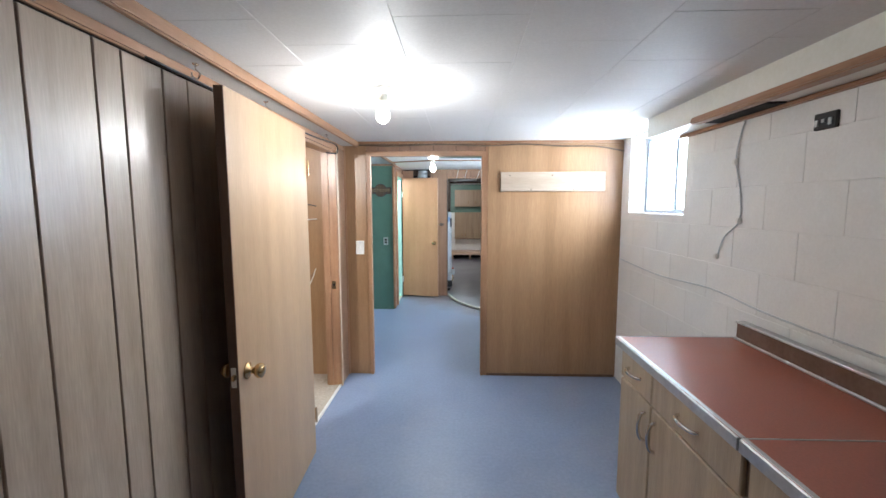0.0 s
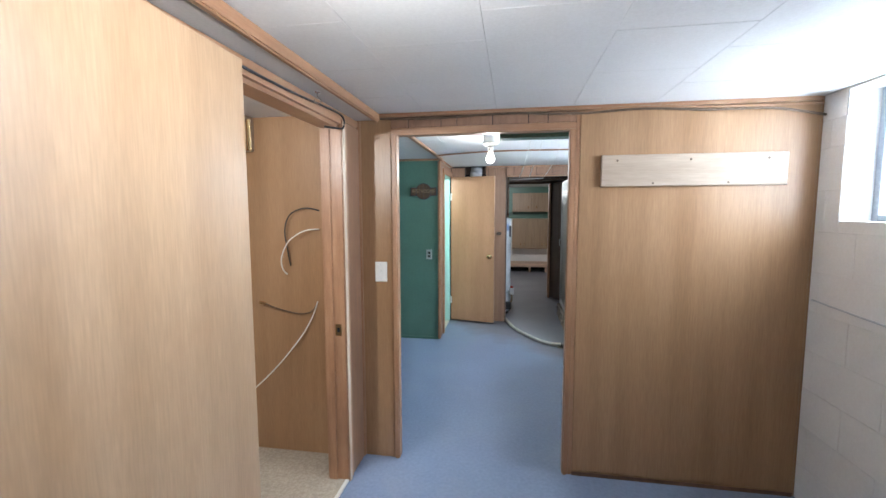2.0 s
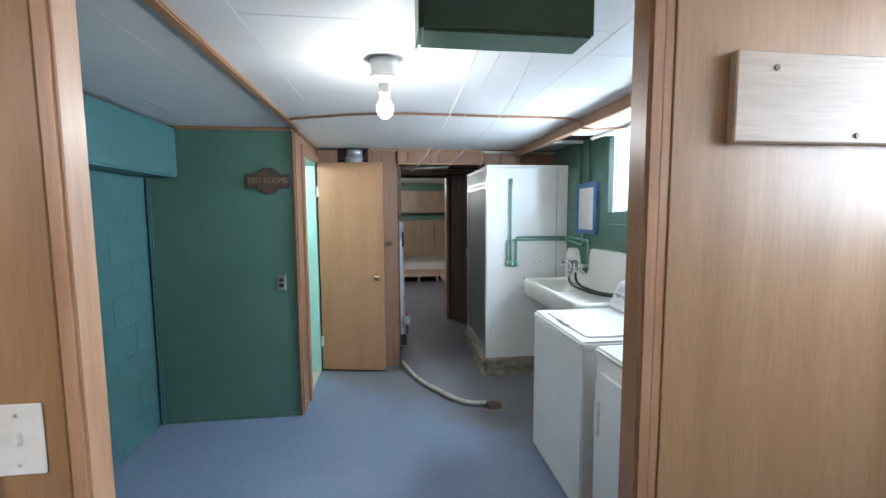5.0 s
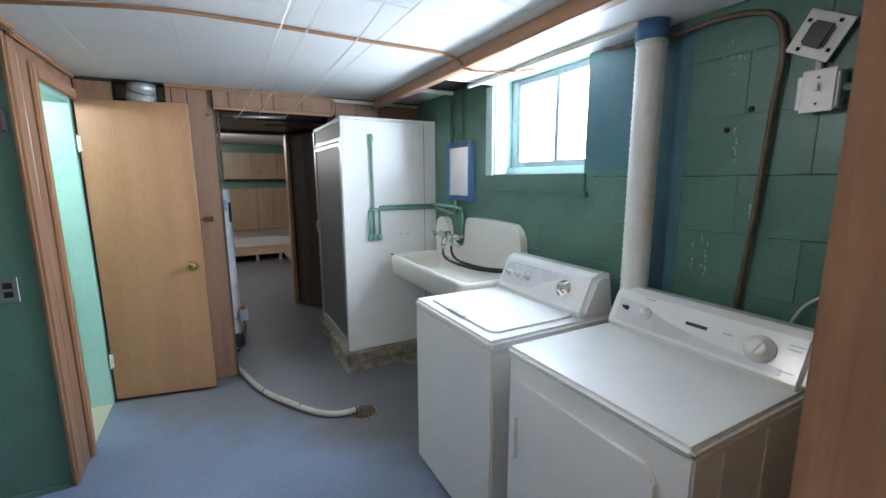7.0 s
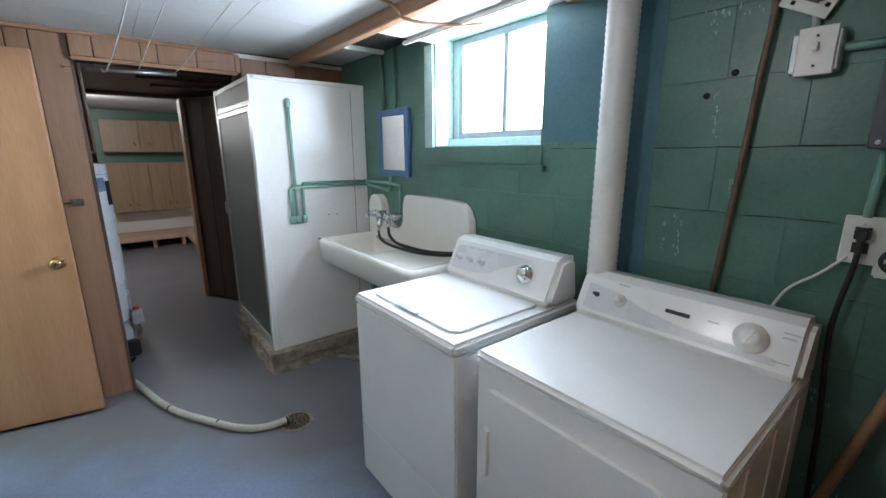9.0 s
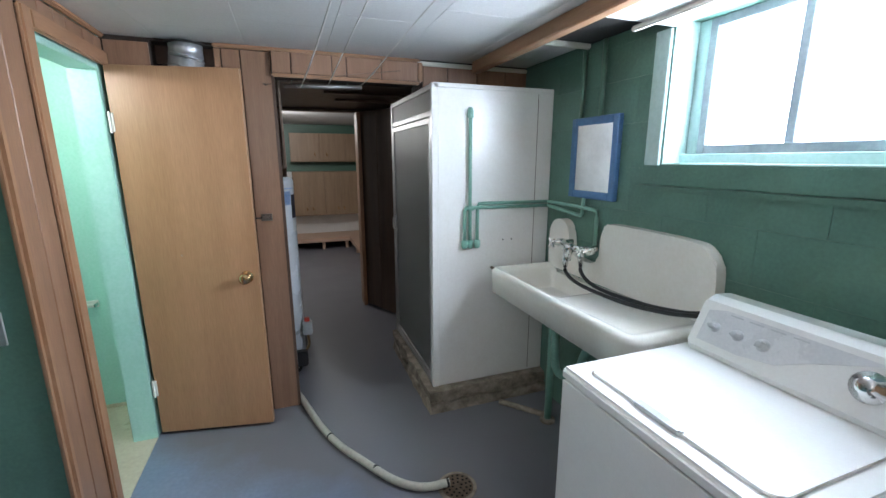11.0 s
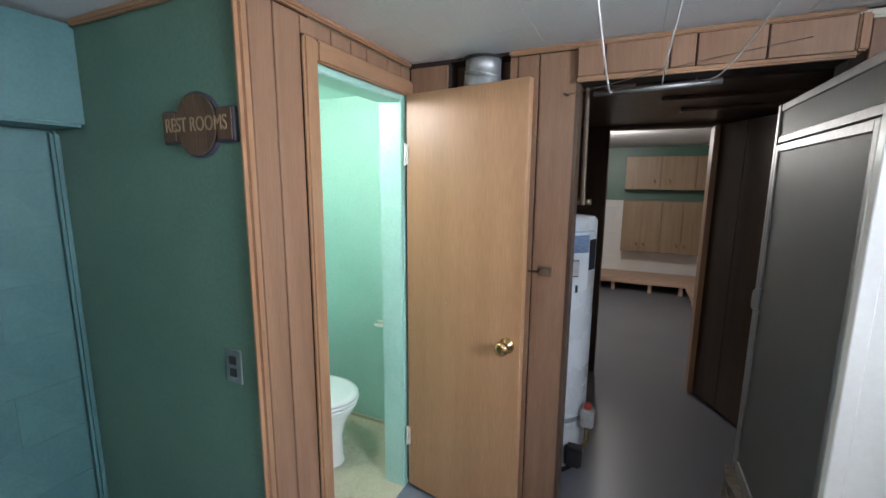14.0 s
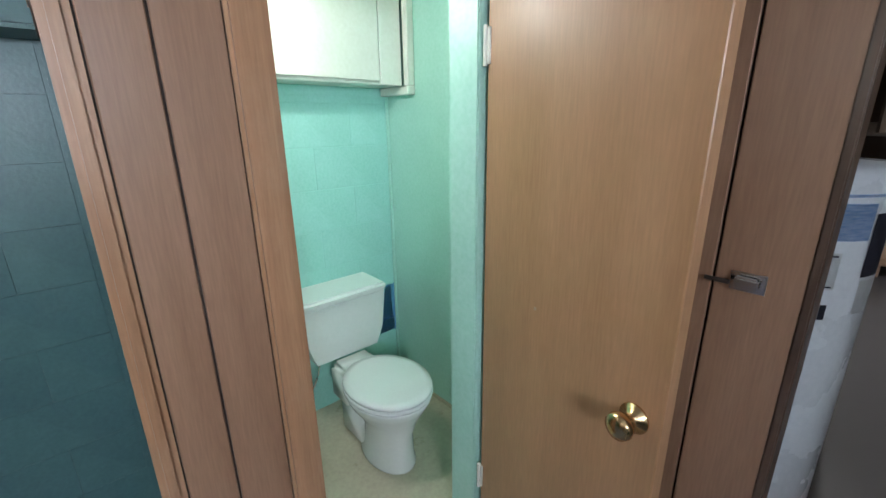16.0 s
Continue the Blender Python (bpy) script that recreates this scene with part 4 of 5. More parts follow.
# ---------- laundry ----------


def washer():
    x0, x1, y0, y1, h = 1.072, 1.745, 5.435, 6.10, .90
    t = thing("washing_machine", ((x0 + x1) / 2, (y0 + y1) / 2, 0), "white top-loading washing machine with a grey console", "washing machine")
    part("cabinet", box(x0 + .006, y0, .02, x1, y1, h - .045, .006, seg=2), M_WHITE, t)
    part("kick_panel", box(x0, y0 + .003, .025, x0 + .0055, y1 - .003, .285, .003), M_WHITE, t)
    part("front_panel", box(x0, y0 + .003, .29, x0 + .0055, y1 - .003, h - .046, .003), M_WHITE, t)
    part("top", box(x0 - .006, y0 - .001, h - .044, x1, y1 + .001, h, .012, seg=3), M_WHITE, t)
    lid = part("lid", prism(rounded(x0 + .05, y0 + .06, x0 + .49, y1 - .06, .03), 'z', h + .0005, h + .009, .004), M_WHITE, t)
    part("lid_grip", prism(rounded(x0 + .043, y0 + .27, x0 + .066, y0 + .42, .01), 'z', h + .0005, h + .013, .004), M_WHITEG, lid)
    con = part("console", prism([(x1 - .19, h), (x1 - .205, h + .03), (x1 - .135, h + .175), (x1 - .10, h + .19), (x1 - .03, h + .185), (x1 - .005, h)], 'y', y0 + .005, y1 - .035, .02, seg=3), M_WHITE, t)
    sl = math.atan2(.07, .145)

    def on_slope(u, s):
        return (x1 - .205 + .07 * s, u, h + .03 + .145 * s)
    tilt = Matrix.Rotation(sl, 4, 'Y')
    bm = turned(prism([(-.255, -.06), (-.255, .045), (-.2, .06), (.2, .06), (.06, .0), (-.02, -.045), (-.12, -.06)], 'x', -.0035, .0), Matrix.Translation(on_slope((y0 + y1) / 2 + .0, .52)) @ tilt @ Matrix.Scale(-1, 4, (0, 1, 0)))
    part("console_inlay", bm, M_INLAY, con, "pale grey control inlay")
    for u, r, m in ((5.98, .017, M_WHITEG), (5.905, .017, M_WHITEG), (5.83, .019, M_WHITEG), (5.585, .04, M_CHROME)):
        bm = turned(lathe([(r, 0), (r, -.004), (r * .62, -.007), (r * .55, -.028), (r * .3, -.03)], (0, 0, 0), 'x', 20), Matrix.Translation(on_slope(u, .5)) @ tilt @ Matrix.Translation((-.004, 0, 0)))
        k = part("knob", bm, m, con, "grey control knob", smooth=True)
        part("grip", turned(box(-.034, -.004, -r * .7, -.012, .004, r * .7, .002), Matrix.Translation(on_slope(u, .5)) @ tilt @ Matrix.Rotation(.7 * (u - 5.7) * 9, 4, 'X')), m, k)
    for i in range(4):
        part("print_line", turned(box(-.0045, -.02, -.002, -.0038, .02, .002), Matrix.Translation(on_slope(5.93 - .06 * i, .83)) @ tilt), M_WHITEG, con)
    for p in ((x0 + .05, y0 + .05), (x0 + .05, y1 - .05), (x1 - .05, y0 + .05), (x1 - .05, y1 - .05)):
        part("foot", lathe([(.02, 0), (.02, .012), (.01, .014), (.01, .03)], (*p, 0), 'z', 12), M_BLACK, t)


washer()


def dryer():
    x0, x1, y0, y1, h = 1.108, 1.77, 4.705, 5.375, .905
    t = thing("clothes_dryer", ((x0 + x1) / 2, (y0 + y1) / 2, 0), "white front-loading clothes dryer with a grey console", "dryer")
    part("cabinet", box(x0 + .004, y0, .02, x1, y1, h - .03, .006, seg=2), M_WHITE, t)
    part("top", box(x0 - .008, y0 - .002, h - .029, x1 - .01, y1 + .002, h, .012, seg=3), M_WHITE, t)
    dr = part("door", prism(rounded(y0 + .08, .14, y1 - .03, .80, .04), 'x', x0 - .012, x0 + .0035, .006), M_WHITE, t)
    part("door_pull", prism(rounded(y1 - .075, .50, y1 - .05, .68, .012), 'x', x0 - .026, x0 - .0125, .006), M_WHITE, dr)
    part("door_hinge", box(x0 - .016, y0 + .078, .62, x0 - .0, y0 + .086, .70, .002), M_DARK, dr)
    for i in range(3):
        part("side_rib", box(x0 + .12 + .2 * i, y0 - .0035, .05, x0 + .135 + .2 * i, y0 + .0005, h - .05, .0015), M_WHITE, t)
    con = part("console", prism([(x1 - .165, h - .001), (x1 - .175, h + .02), (x1 - .115, h + .14), (x1 - .085, h + .158), (x1 - .02, h + .15), (x1, h - .02)], 'y', y0 - .003, y1 - .005, .018, seg=3), M_WHITE, t)
    sl = math.atan2(.06, .12)
    tilt = Matrix.Rotation(sl, 4, 'Y')

    def on_slope(u, s):
        return (x1 - .175 + .06 * s, u, h + .02 + .12 * s)
    part("console_inlay", turned(prism([(-.29, -.05), (-.25, -.055), (.28, -.055), (.28, -.035), (.05, -.025), (-.1, .0), (-.18, .03), (-.29, .04)], 'x', -.0032, 0), Matrix.Translation(on_slope((y0 + y1) / 2, .5)) @ tilt @ Matrix.Scale(-1, 4, (0, 1, 0))), M_INLAY, con, "pale grey control inlay")
    for u, r, m in ((5.29, .009, M_INK), (5.205, .022, M_WHITE), (4.825, .042, M_WHITE)):
        bm = turned(lathe([(r, 0), (r, -.006), (r * .72, -.009), (r * .62, -.026), (r * .35, -.028)], (0, 0, 0), 'x', 22), Matrix.Translation(on_slope(u, .52)) @ tilt @ Matrix.Translation((-.0035, 0, 0)))
        k = part("knob", bm, m, con, smooth=True)
        if r > .012:
            part("grip", turned(box(-.034, -.005, -r * .6, -.014, .005, r * .6, .002), Matrix.Translation(on_slope(u, .52)) @ tilt @ Matrix.Rotation(.4, 4, 'X')), m, k)
    for u, s, w, hh in ((5.02, .6, .036, .006), (5.205, .93, .02, .0025), (4.92, .62, .015, .0025), (4.74, .8, .02, .002), (4.75, .2, .02, .002), (4.745, .7, .015, .002)):
        part("print_bar", turned(box(-.0042, -w, -hh, -.0036, w, hh), Matrix.Translation(on_slope(u, s)) @ tilt), M_INK if hh > .004 else M_WHITEG, con)
    for p in ((x0 + .05, y0 + .05), (x0 + .05, y1 - .05), (x1 - .05, y0 + .05), (x1 - .05, y1 - .05)):
        part("foot", lathe([(.02, 0), (.02, .012), (.01, .014), (.01, .03)], (*p, 0), 'z', 12), M_BLACK, t)


dryer()


def sink_body(x0, x1, y0, y1, nx=36, ny=84, rim=.925):
    """One porcelain casting: a sunk basin at the far end, a sloping drainboard, a rolled rim and an apron."""
    def ease(t):
        t = max(0.0, min(1.0, t))
        return t * t * (3 - 2 * t)

    def plan(x, y):
        for cx, r, sx in ((x0, .075, 1), (x0, .04, 1)):
            near = r == .075
            ax, ay = cx + r * sx, (y0 + r) if near else (y1 - r)
            dx, dy = x - ax, y - ay
            if dx < 0 and (dy < 0 if near else dy > 0):
                k = max(-dx, abs(dy)) / max(math.hypot(dx, dy), 1e-6)
                return ax + dx * k, ay + dy * k
        return x, y
    bm, rows = bmesh.new(), []
    for j in range(ny + 1):
        row = []
        for i in range(nx + 1):
            x, y = x0 + (x1 - x0) * i / nx, y0 + (y1 - y0) * j / ny
            edge = min(x - x0, y - y0, y1 - y)
            bowl = ease((x - x0 - .03) / .07) * ease((y - 6.655) / .06) * ease((y1 - .03 - y) / .07)
            board = ease((edge - .025) / .05) * (.010 + .016 * ease((y - y0) / .55))
            z = rim - max(.135 * bowl * ease((x1 + .02 - x) / .05), board)
            z -= .016 * max(0.0, 1 - edge / .018) ** 2
            row.append(bm.verts.new((*plan(x, y), z)))
        rows.append(row)
    for a, b in zip(rows, rows[1:]):
        for i in range(nx):
            bm.faces.new((a[i], a[i + 1], b[i + 1], b[i]))
    loop = rows[0][:] + [q[-1] for q in rows[1:]] + rows[-1][-2::-1] + [q[0] for q in rows[-2:0:-1]]
    for drop, inset in ((.03, -.001), (.145, .008), (.158, .022)):
        nxt = []
        for v in loop:
            c = Vector(((x0 + x1) / 2, max(y0 + .2, min(y1 - .2, v.co.y)), 0))
            d = Vector((v.co.x - c.x, v.co.y - c.y, 0)).normalized() * inset
            nxt.append(bm.verts.new((v.co.x - d.x, v.co.y - d.y, rim - drop)))
        for i in range(len(loop)):
            k = (i + 1) % len(loop)
            bm.faces.new((loop[i], loop[k], nxt[k], nxt[i]))
        loop = nxt
    bm.faces.new(loop)
    return bm


def sink():
    t = thing("utility_sink", (1.58, 6.7, 0), "old white porcelain sink with drainboard on a pipe leg", "sink")
    part("trough", sink_body(1.365, 1.772, 6.12, 7.225), M_PORC, t, "smooth porcelain basin and drainboard", smooth=True)
    edge = [(7.215, .90), (7.215, 1.10), (7.19, 1.17), (7.14, 1.20), (7.08, 1.195), (7.035, 1.15), (7.015, 1.06), (6.98, 1.02), (6.92, 1.0), (6.85, 1.0), (6.80, 1.015), (6.775, 1.05), (6.77, 1.15), (6.745, 1.205), (6.69, 1.228), (6.26, 1.225), (6.175, 1.19), (6.14, 1.12), (6.135, .90)]
    outline = [(p.x, p.y) for p in smooth_line([(u, v, 0) for u, v in edge], 5)]
    part("back", prism(outline, 'x', 1.765, 1.816, .008, seg=3), M_PORC, t)
    part("leg", tube([(1.65, 6.97, 0), (1.65, 6.97, .775)], .021, 12, steps=0), M_PIPEG, t, "green painted pipe leg", smooth=True)
    part("leg_base", lathe([(.045, 0), (.045, .012), (.024, .02)], (1.65, 6.97, 0)), M_CONC, t)
    part("waste_pipe", tube([(1.54, 6.78, .785), (1.54, 6.78, .5), (1.58, 6.76, .42), (1.66, 6.74, .45), (1.70, 6.73, .55), (1.80, 6.72, .56)], .022, 10), M_PIPEG, t, "green painted trap", smooth=True)
    part("drain", lathe([(.03, 0), (.03, .004), (.02, .005)], (1.54, 6.78, .792), 'z', 16), M_CHROME, t)
    part("chip", box(1.363, 7.18, .915, 1.385, 7.222, .928, .006, seg=2), M_RUST, t, "dark chip in the enamel")
    f = part("faucet", tube([(1.77, 7.0, 1.085), (1.71, 7.0, 1.085), (1.69, 6.93, 1.08), (1.69, 6.85, 1.08), (1.72, 6.81, 1.085), (1.77, 6.80, 1.085)], .018, 10), M_CHROME, t, "chrome mixer faucet", smooth=True)
    part("spout", lathe([(.026, .03), (.028, 0), (.02, -.03), (.017, -.06)], (1.67, 6.90, 1.07), 'z', 14), M_CHROME, f, smooth=True)
    for y in (7.02, 6.77):
        h = part("valve", lathe([(.022, 0), (.022, -.03), (.012, -.035), (.012, -.07)], (1.72, y, 1.085), 'x', 14), M_CHROME, f, smooth=True)
        for k in range(4):
            a = math.pi / 4 + k * math.pi / 2
            part("spoke", tube([(1.648, y, 1.085), (1.645, y + .032 * math.cos(a), 1.085 + .032 * math.sin(a))], .0065, 6, steps=0), M_CHROME, h)
    for y, z in ((6.905, 1.01), (6.78, 1.05)):
        part("hose_valve", lathe([(.014, .05), (.016, .0), (.012, -.03)], (1.66, y, z), 'z', 10), M_CHROME, f, smooth=True)
    return t


sink()
wl = thing("waste_pipe", (1.54, 7.12, 0), "dirty grey waste pipe lying on the floor below the sink", "pipe")
part("pipe", tube([(1.46, 7.225, .018), (1.67, 6.98, .018)], .017, 10, steps=0), M_CONC, wl, smooth=True)
part("coupling", tube([(1.645, 7.01, .022), (1.67, 6.98, .022)], .022, 10, steps=0), M_CONC, wl, smooth=True)
hs = thing("washer_hoses", (1.68, 6.5, .93), "two black rubber fill hoses over the sink", "hose")
part("hose", tube([(1.66, 6.905, .99), (1.655, 6.89, .95), (1.62, 6.77, .935), (1.60, 6.6, .935), (1.62, 6.4, .935), (1.68, 6.25, .94), (1.72, 6.12, .96), (1.735, 6.07, .90)], .0095, 8), M_BLACK, hs, smooth=True)
part("hose", tube([(1.66, 6.78, 1.03), (1.655, 6.765, .98), (1.65, 6.69, .945), (1.645, 6.55, .937), (1.67, 6.35, .94), (1.71, 6.2, .955), (1.75, 6.12, .97), (1.76, 6.07, .92)], .0095, 8), M_BLACK, hs, smooth=True)


def shower():
    X, Y0, Y1, Z0, Z1 = 1.055, 7.32, 8.25, .15, 1.945
    t = thing("shower_stall", (1.44, 7.8, 0), "white enamelled steel shower stall on a crumbling concrete base", "shower")
    bm = box(1.004, 7.262, 0, XRB - .002, 8.28, Z0 - .002, bm=None)
    bmesh.ops.subdivide_edges(bm, edges=bm.edges, cuts=26, use_grid_fill=True)
    for v in bm.verts:
        if v.co.z > .005:
            v.co += Vector((noise.noise(v.co * 9), noise.noise(v.co * 9 + Vector((5, 1, 2))), .4 * noise.noise(v.co * 14))) * .02
        crack = abs(v.co.z - .07 - .012 * noise.noise(v.co * 6))
        if crack < .007 and v.co.z < .12:
            v.co += Vector((.02, .022, 0))
    part("base", bm, M_CONC, t, "crumbling grey concrete kerb")
    s = part("side_panel", box(X, Y0, Z0, XRB - .002, Y0 + .03, Z1, .004), M_SHOWER, t)
    part("top_lip", box(X, Y0 - .004, Z1 - .022, XRB - .004, Y0 + .034, Z1 + .004, .004), M_SHOWER, s)
    part("seam", box(1.71, Y0 - .0015, Z0 + .02, 1.713, Y0 + .001, Z1 - .03), M_RUST, s)
    part("back_panel", box(XRB - .03, Y0 + .03, Z0, XRB - .002, Y1, Z1, .003), M_SHOWER, t)
    part("far_panel", box(X + .03, Y1, Z0, XRB - .002, Y1 + .03, Z1, .003), M_SHOWER, t)
    part("tray_floor", box(X + .03, Y0 + .03, Z0 - .01, XRB - .03, Y1, Z0 + .02, .003), M_SHOWER, t)
    f = .032
    for y in (Y0 + .0, Y1):
        part("post", box(X - .012, y - .004, Z0, X + .028, y + f, Z1 + .002, .003), M_SHOWER if y < 8 else M_ALU, t, "white enamelled corner post" if y < 8 else "aluminium corner post")
    for z in (Z0, 1.775, Z1 - f):
        part("rail", box(X - .008, Y0 + f, z, X + .024, Y1 - .004, z + f, .003), M_ALU, t)
    d = part("door", box(X - .004, Y0 + f + .035, Z0 + .075, X + .006, Y1 - .04, 1.735, 0), M_FROST, t, "frosted glass door in an aluminium frame")
    for b4 in ((Y0 + f + .004, Z0 + f + .01, Y0 + f + .034, 1.77), (Y1 - .039, Z0 + f + .01, Y1 - .008, 1.77), (Y0 + f + .034, Z0 + f + .01, Y1 - .039, Z0 + .074), (Y0 + f + .034, 1.736, Y1 - .039, 1.77)):
        part("door_frame", box(X - .012, b4[0], b4[1], X + .014, b4[2], b4[3], .003), M_ALU, d)
    part("door_handle", tube([(X - .012, 8.165, 1.02), (X - .04, 8.165, 1.03), (X - .04, 8.165, 1.11), (X - .012, 8.165, 1.12)], .006, 8, steps=3), M_ALU, d, smooth=True)
    part("transom_glass", box(X - .002, Y0 + f + .002, 1.808, X + .005, Y1 - .006, Z1 - f - .001), M_FROST, t)
    yq = Y0 - .018
    for name, pts in (("riser_pipe", [(1.266, yq, 1.79), (1.268, yq, 1.5), (1.272, yq, 1.04)]),
                      ("supply_pipe", [(1.237, yq, 1.04), (1.237, yq, 1.25), (1.243, yq, 1.262), (1.27, yq, 1.266), (1.79, yq, 1.262)]),
                      ("supply_pipe", [(1.318, yq, 1.04), (1.318, yq, 1.27), (1.326, yq, 1.288), (1.36, yq, 1.29), (1.79, yq, 1.286)])):
        part(name, tube(pts, .0105, 10, steps=0), M_PIPEG, t, "green painted copper pipe", smooth=True)
    part("elbow", tube([(1.266, yq, 1.77), (1.266, yq, 1.80), (1.27, yq + .01, 1.81), (1.272, Y0 - .001, 1.812)], .017, 10), M_PIPEG, t, smooth=True)
    for x in (1.237, 1.272, 1.318):
        part("fitting", lathe([(.012, .03), (.019, .025), (.019, -.01), (.014, -.02)], (x, yq, 1.045), 'z', 12), M_PIPEG, t, smooth=True)
    part("fitting", lathe([(.015, -.02), (.015, .02)], (1.27, yq, 1.264), 'x', 12), M_PIPEG, t, smooth=True)
    for x in (1.50, 1.56):
        part("screw_hole", lathe([(.005, 0), (.004, -.002)], (x, Y0 - .0005, 1.06), 'y', 8), M_DARK, t)


shower()
wp = thing("wall_pipes", (XRB - .02, 7.0, 1.2), "green painted supply pipes on the block wall", "pipe")
part("pipe", tube([(1.79, 7.302, 1.262), (1.80, 7.29, 1.26), (1.80, 6.98, 1.235), (1.80, 6.97, 1.25), (1.80, 6.965, 1.34)], .0105, 10, steps=0), M_PIPEG, wp, smooth=True)
part("pipe", tube([(1.79, 7.302, 1.286), (1.80, 7.285, 1.285), (1.80, 7.02, 1.285), (1.80, 6.9, 1.28), (1.80, 6.855, 1.275), (1.80, 6.85, 1.24), (1.80, 6.85, 1.09)], .0105, 10, steps=0), M_PIPEG, wp, smooth=True)
part("riser", tube([(1.80, 7.03, 1.75), (1.80, 7.03, 2.12)], .012, 10, steps=0), M_GREENW, wp, smooth=True)
part("riser", tube([(1.80, 6.88, 1.75), (1.80, 6.88, 2.12)], .012, 10, steps=0), M_GREENW, wp, smooth=True)

mi = thing("mirror_cabinet", (XRB - .03, 6.91, 1.335), "small mirror in a chipped blue wooden frame", "mirror")
for b6 in ((6.735, 1.335, 6.775, 1.758), (7.05, 1.335, 7.09, 1.758), (6.775, 1.335, 7.05, 1.375), (6.775, 1.718, 7.05, 1.758)):
    part("frame", box(XRB - .032, b6[0], b6[1], XRB - .001, b6[2], b6[3], .004), M_BLUEF, mi)
part("mirror", box(XRB - .024, 6.775, 1.375, XRB - .02, 7.05, 1.718), M_MIRROR, mi, "silver mirror glass")

vp = thing("dryer_duct", (1.715, 5.335, .9), "white ribbed dryer duct rising to the ceiling", "duct")
part("duct", tube([(1.715, 5.335, .92), (1.715, 5.335, 1.5), (1.715, 5.335, 2.0)], .052, 20, steps=46, radii=lambda i, n: .054 if i % 2 else .0505), M_WHITEP, vp, smooth=True)
part("collar", lathe([(.058, 2.0), (.058, 2.069)], (1.715, 5.335, 0), 'z', 20), M_BLUEF, vp, "blue collar", smooth=True)
part("band", lathe([(.0565, 1.985), (.0565, 2.0)], (1.715, 5.335, 0), 'z', 20), M_ALU, vp)

cd = thing("conduit", (XRB - .02, 4.98, .85), "brown flexible conduit bent along the green wall", "conduit")
part("pipe", tube([(1.80, 5.0, .86), (1.80, 4.985, 1.1), (1.80, 4.965, 1.4), (1.80, 4.95, 1.7), (1.80, 4.94, 1.88), (1.80, 4.97, 1.985), (1.80, 5.06, 2.025), (1.79, 5.2, 2.03), (1.78, 5.3, 2.02), (1.76, 5.6, 2.045)], .0095, 10), M_RUST, cd, smooth=True)

b1 = thing("outlet_box", (1.80, 4.853, 1.84), "open switch box with a dirty white plate", "electrical box")
part("plate", turned(box(-.006, -.06, -.06, 0, .06, .06, .002), Matrix.Translation((1.80, 4.853, 1.90)) @ Matrix.Rotation(radians(28), 4, 'X')), M_PLASTIC, b1)
part("socket", turned(box(-.022, -.03, -.034, -.006, .03, .034, .006, seg=2), Matrix.Translation((1.80, 4.853, 1.90)) @ Matrix.Rotation(radians(28), 4, 'X')), M_BROWNP, b1)
for a in range(4):
    part("screw", turned(box(-.008, -.005, -.005, -.006, .005, .005), Matrix.Translation((1.80, 4.853, 1.90)) @ Matrix.Rotation(radians(28 + 90 * a), 4, 'X') @ Matrix.Translation((0, .045, .03))), M_DARK, b1)
part("box", box(1.80, 4.81, 1.86, 1.82, 4.90, 1.94), M_GALV, b1)
part("nipple", tube([(1.805, 4.845, 1.80), (1.805, 4.85, 1.86)], .01, 8, steps=0), M_GALV, b1)
b2 = thing("switch_box", (1.80, 4.833, 1.68), "surface box with an ivory toggle switch", "switch")
part("box", box(1.775, 4.782, 1.69, 1.82, 4.885, 1.79, .004), M_GALV, b2, "rusty steel box")
part("plate", box(1.769, 4.79, 1.682, 1.7745, 4.87, 1.80, .0025), M_PLASTIC, b2)
part("toggle", box(1.756, 4.825, 1.74, 1.769, 4.836, 1.762, .002), M_PLASTIC, b2)
for z in (1.705, 1.777):
    part("screw", box(1.7675, 4.827, z - .003, 1.769, 4.833, z + .003), M_INK, b2)
part("conduit", tube([(1.80, 4.785, 1.745), (1.80, 4.69, 1.745)], .011, 8, steps=0), M_PIPEG, b2, smooth=True)
pn = thing("electric_panel", (1.75, 4.57, 1.495), "dark grey steel breaker panel on the green wall", "electrical panel")
part("case", box(1.70, 4.45, 1.495, 1.82, 4.69, 2.06, .004), M_GREYBOX, pn)
dpan = part("door", box(1.692, 4.452, 1.53, 1.6995, 4.645, 2.03, .003), M_GREYBOX, pn)
part("catch", box(1.686, 4.46, 1.80, 1.692, 4.50, 1.84, .002), M_GALV, dpan)
part("label_strip", box(1.6985, 4.452, 1.499, 1.6998, 4.56, 1.51), M_BENCH, pn)
part("screw", lathe([(.006, 0), (.005, -.004)], (1.70, 4.672, 1.51), 'x', 8), M_GALV, pn)
part("knockout", box(1.715, 4.69, 1.84, 1.76, 4.70, 1.90, .003), M_PIPEG, pn)
o1 = plate("dryer_outlet", (1.80, 4.671, 1.266), 'x', -1, .078, .125, M_PLASTIC, "ivory outlet with a black plug in it", "outlet", "outlet")
part("plug", box(1.765, 4.655, 1.265, 1.791, 4.685, 1.30, .006, seg=2), M_BLACK, o1, "black plug")
part("back_box", box(1.8005, 4.635, 1.21, 1.82, 4.707, 1.325), M_GALV, o1)
part("conduit", tube([(1.80, 4.67, 1.325), (1.80, 4.665, 1.494)], .011, 8, steps=0), M_PIPEG, o1, smooth=True)
o2 = thing("range_outlet", (1.80, 4.598, 1.17), "open heavy-duty outlet with its cover off", "outlet")
part("plate", box(1.79, 4.558, 1.175, 1.80, 4.64, 1.325, .006, seg=2), M_PLASTIC, o2)
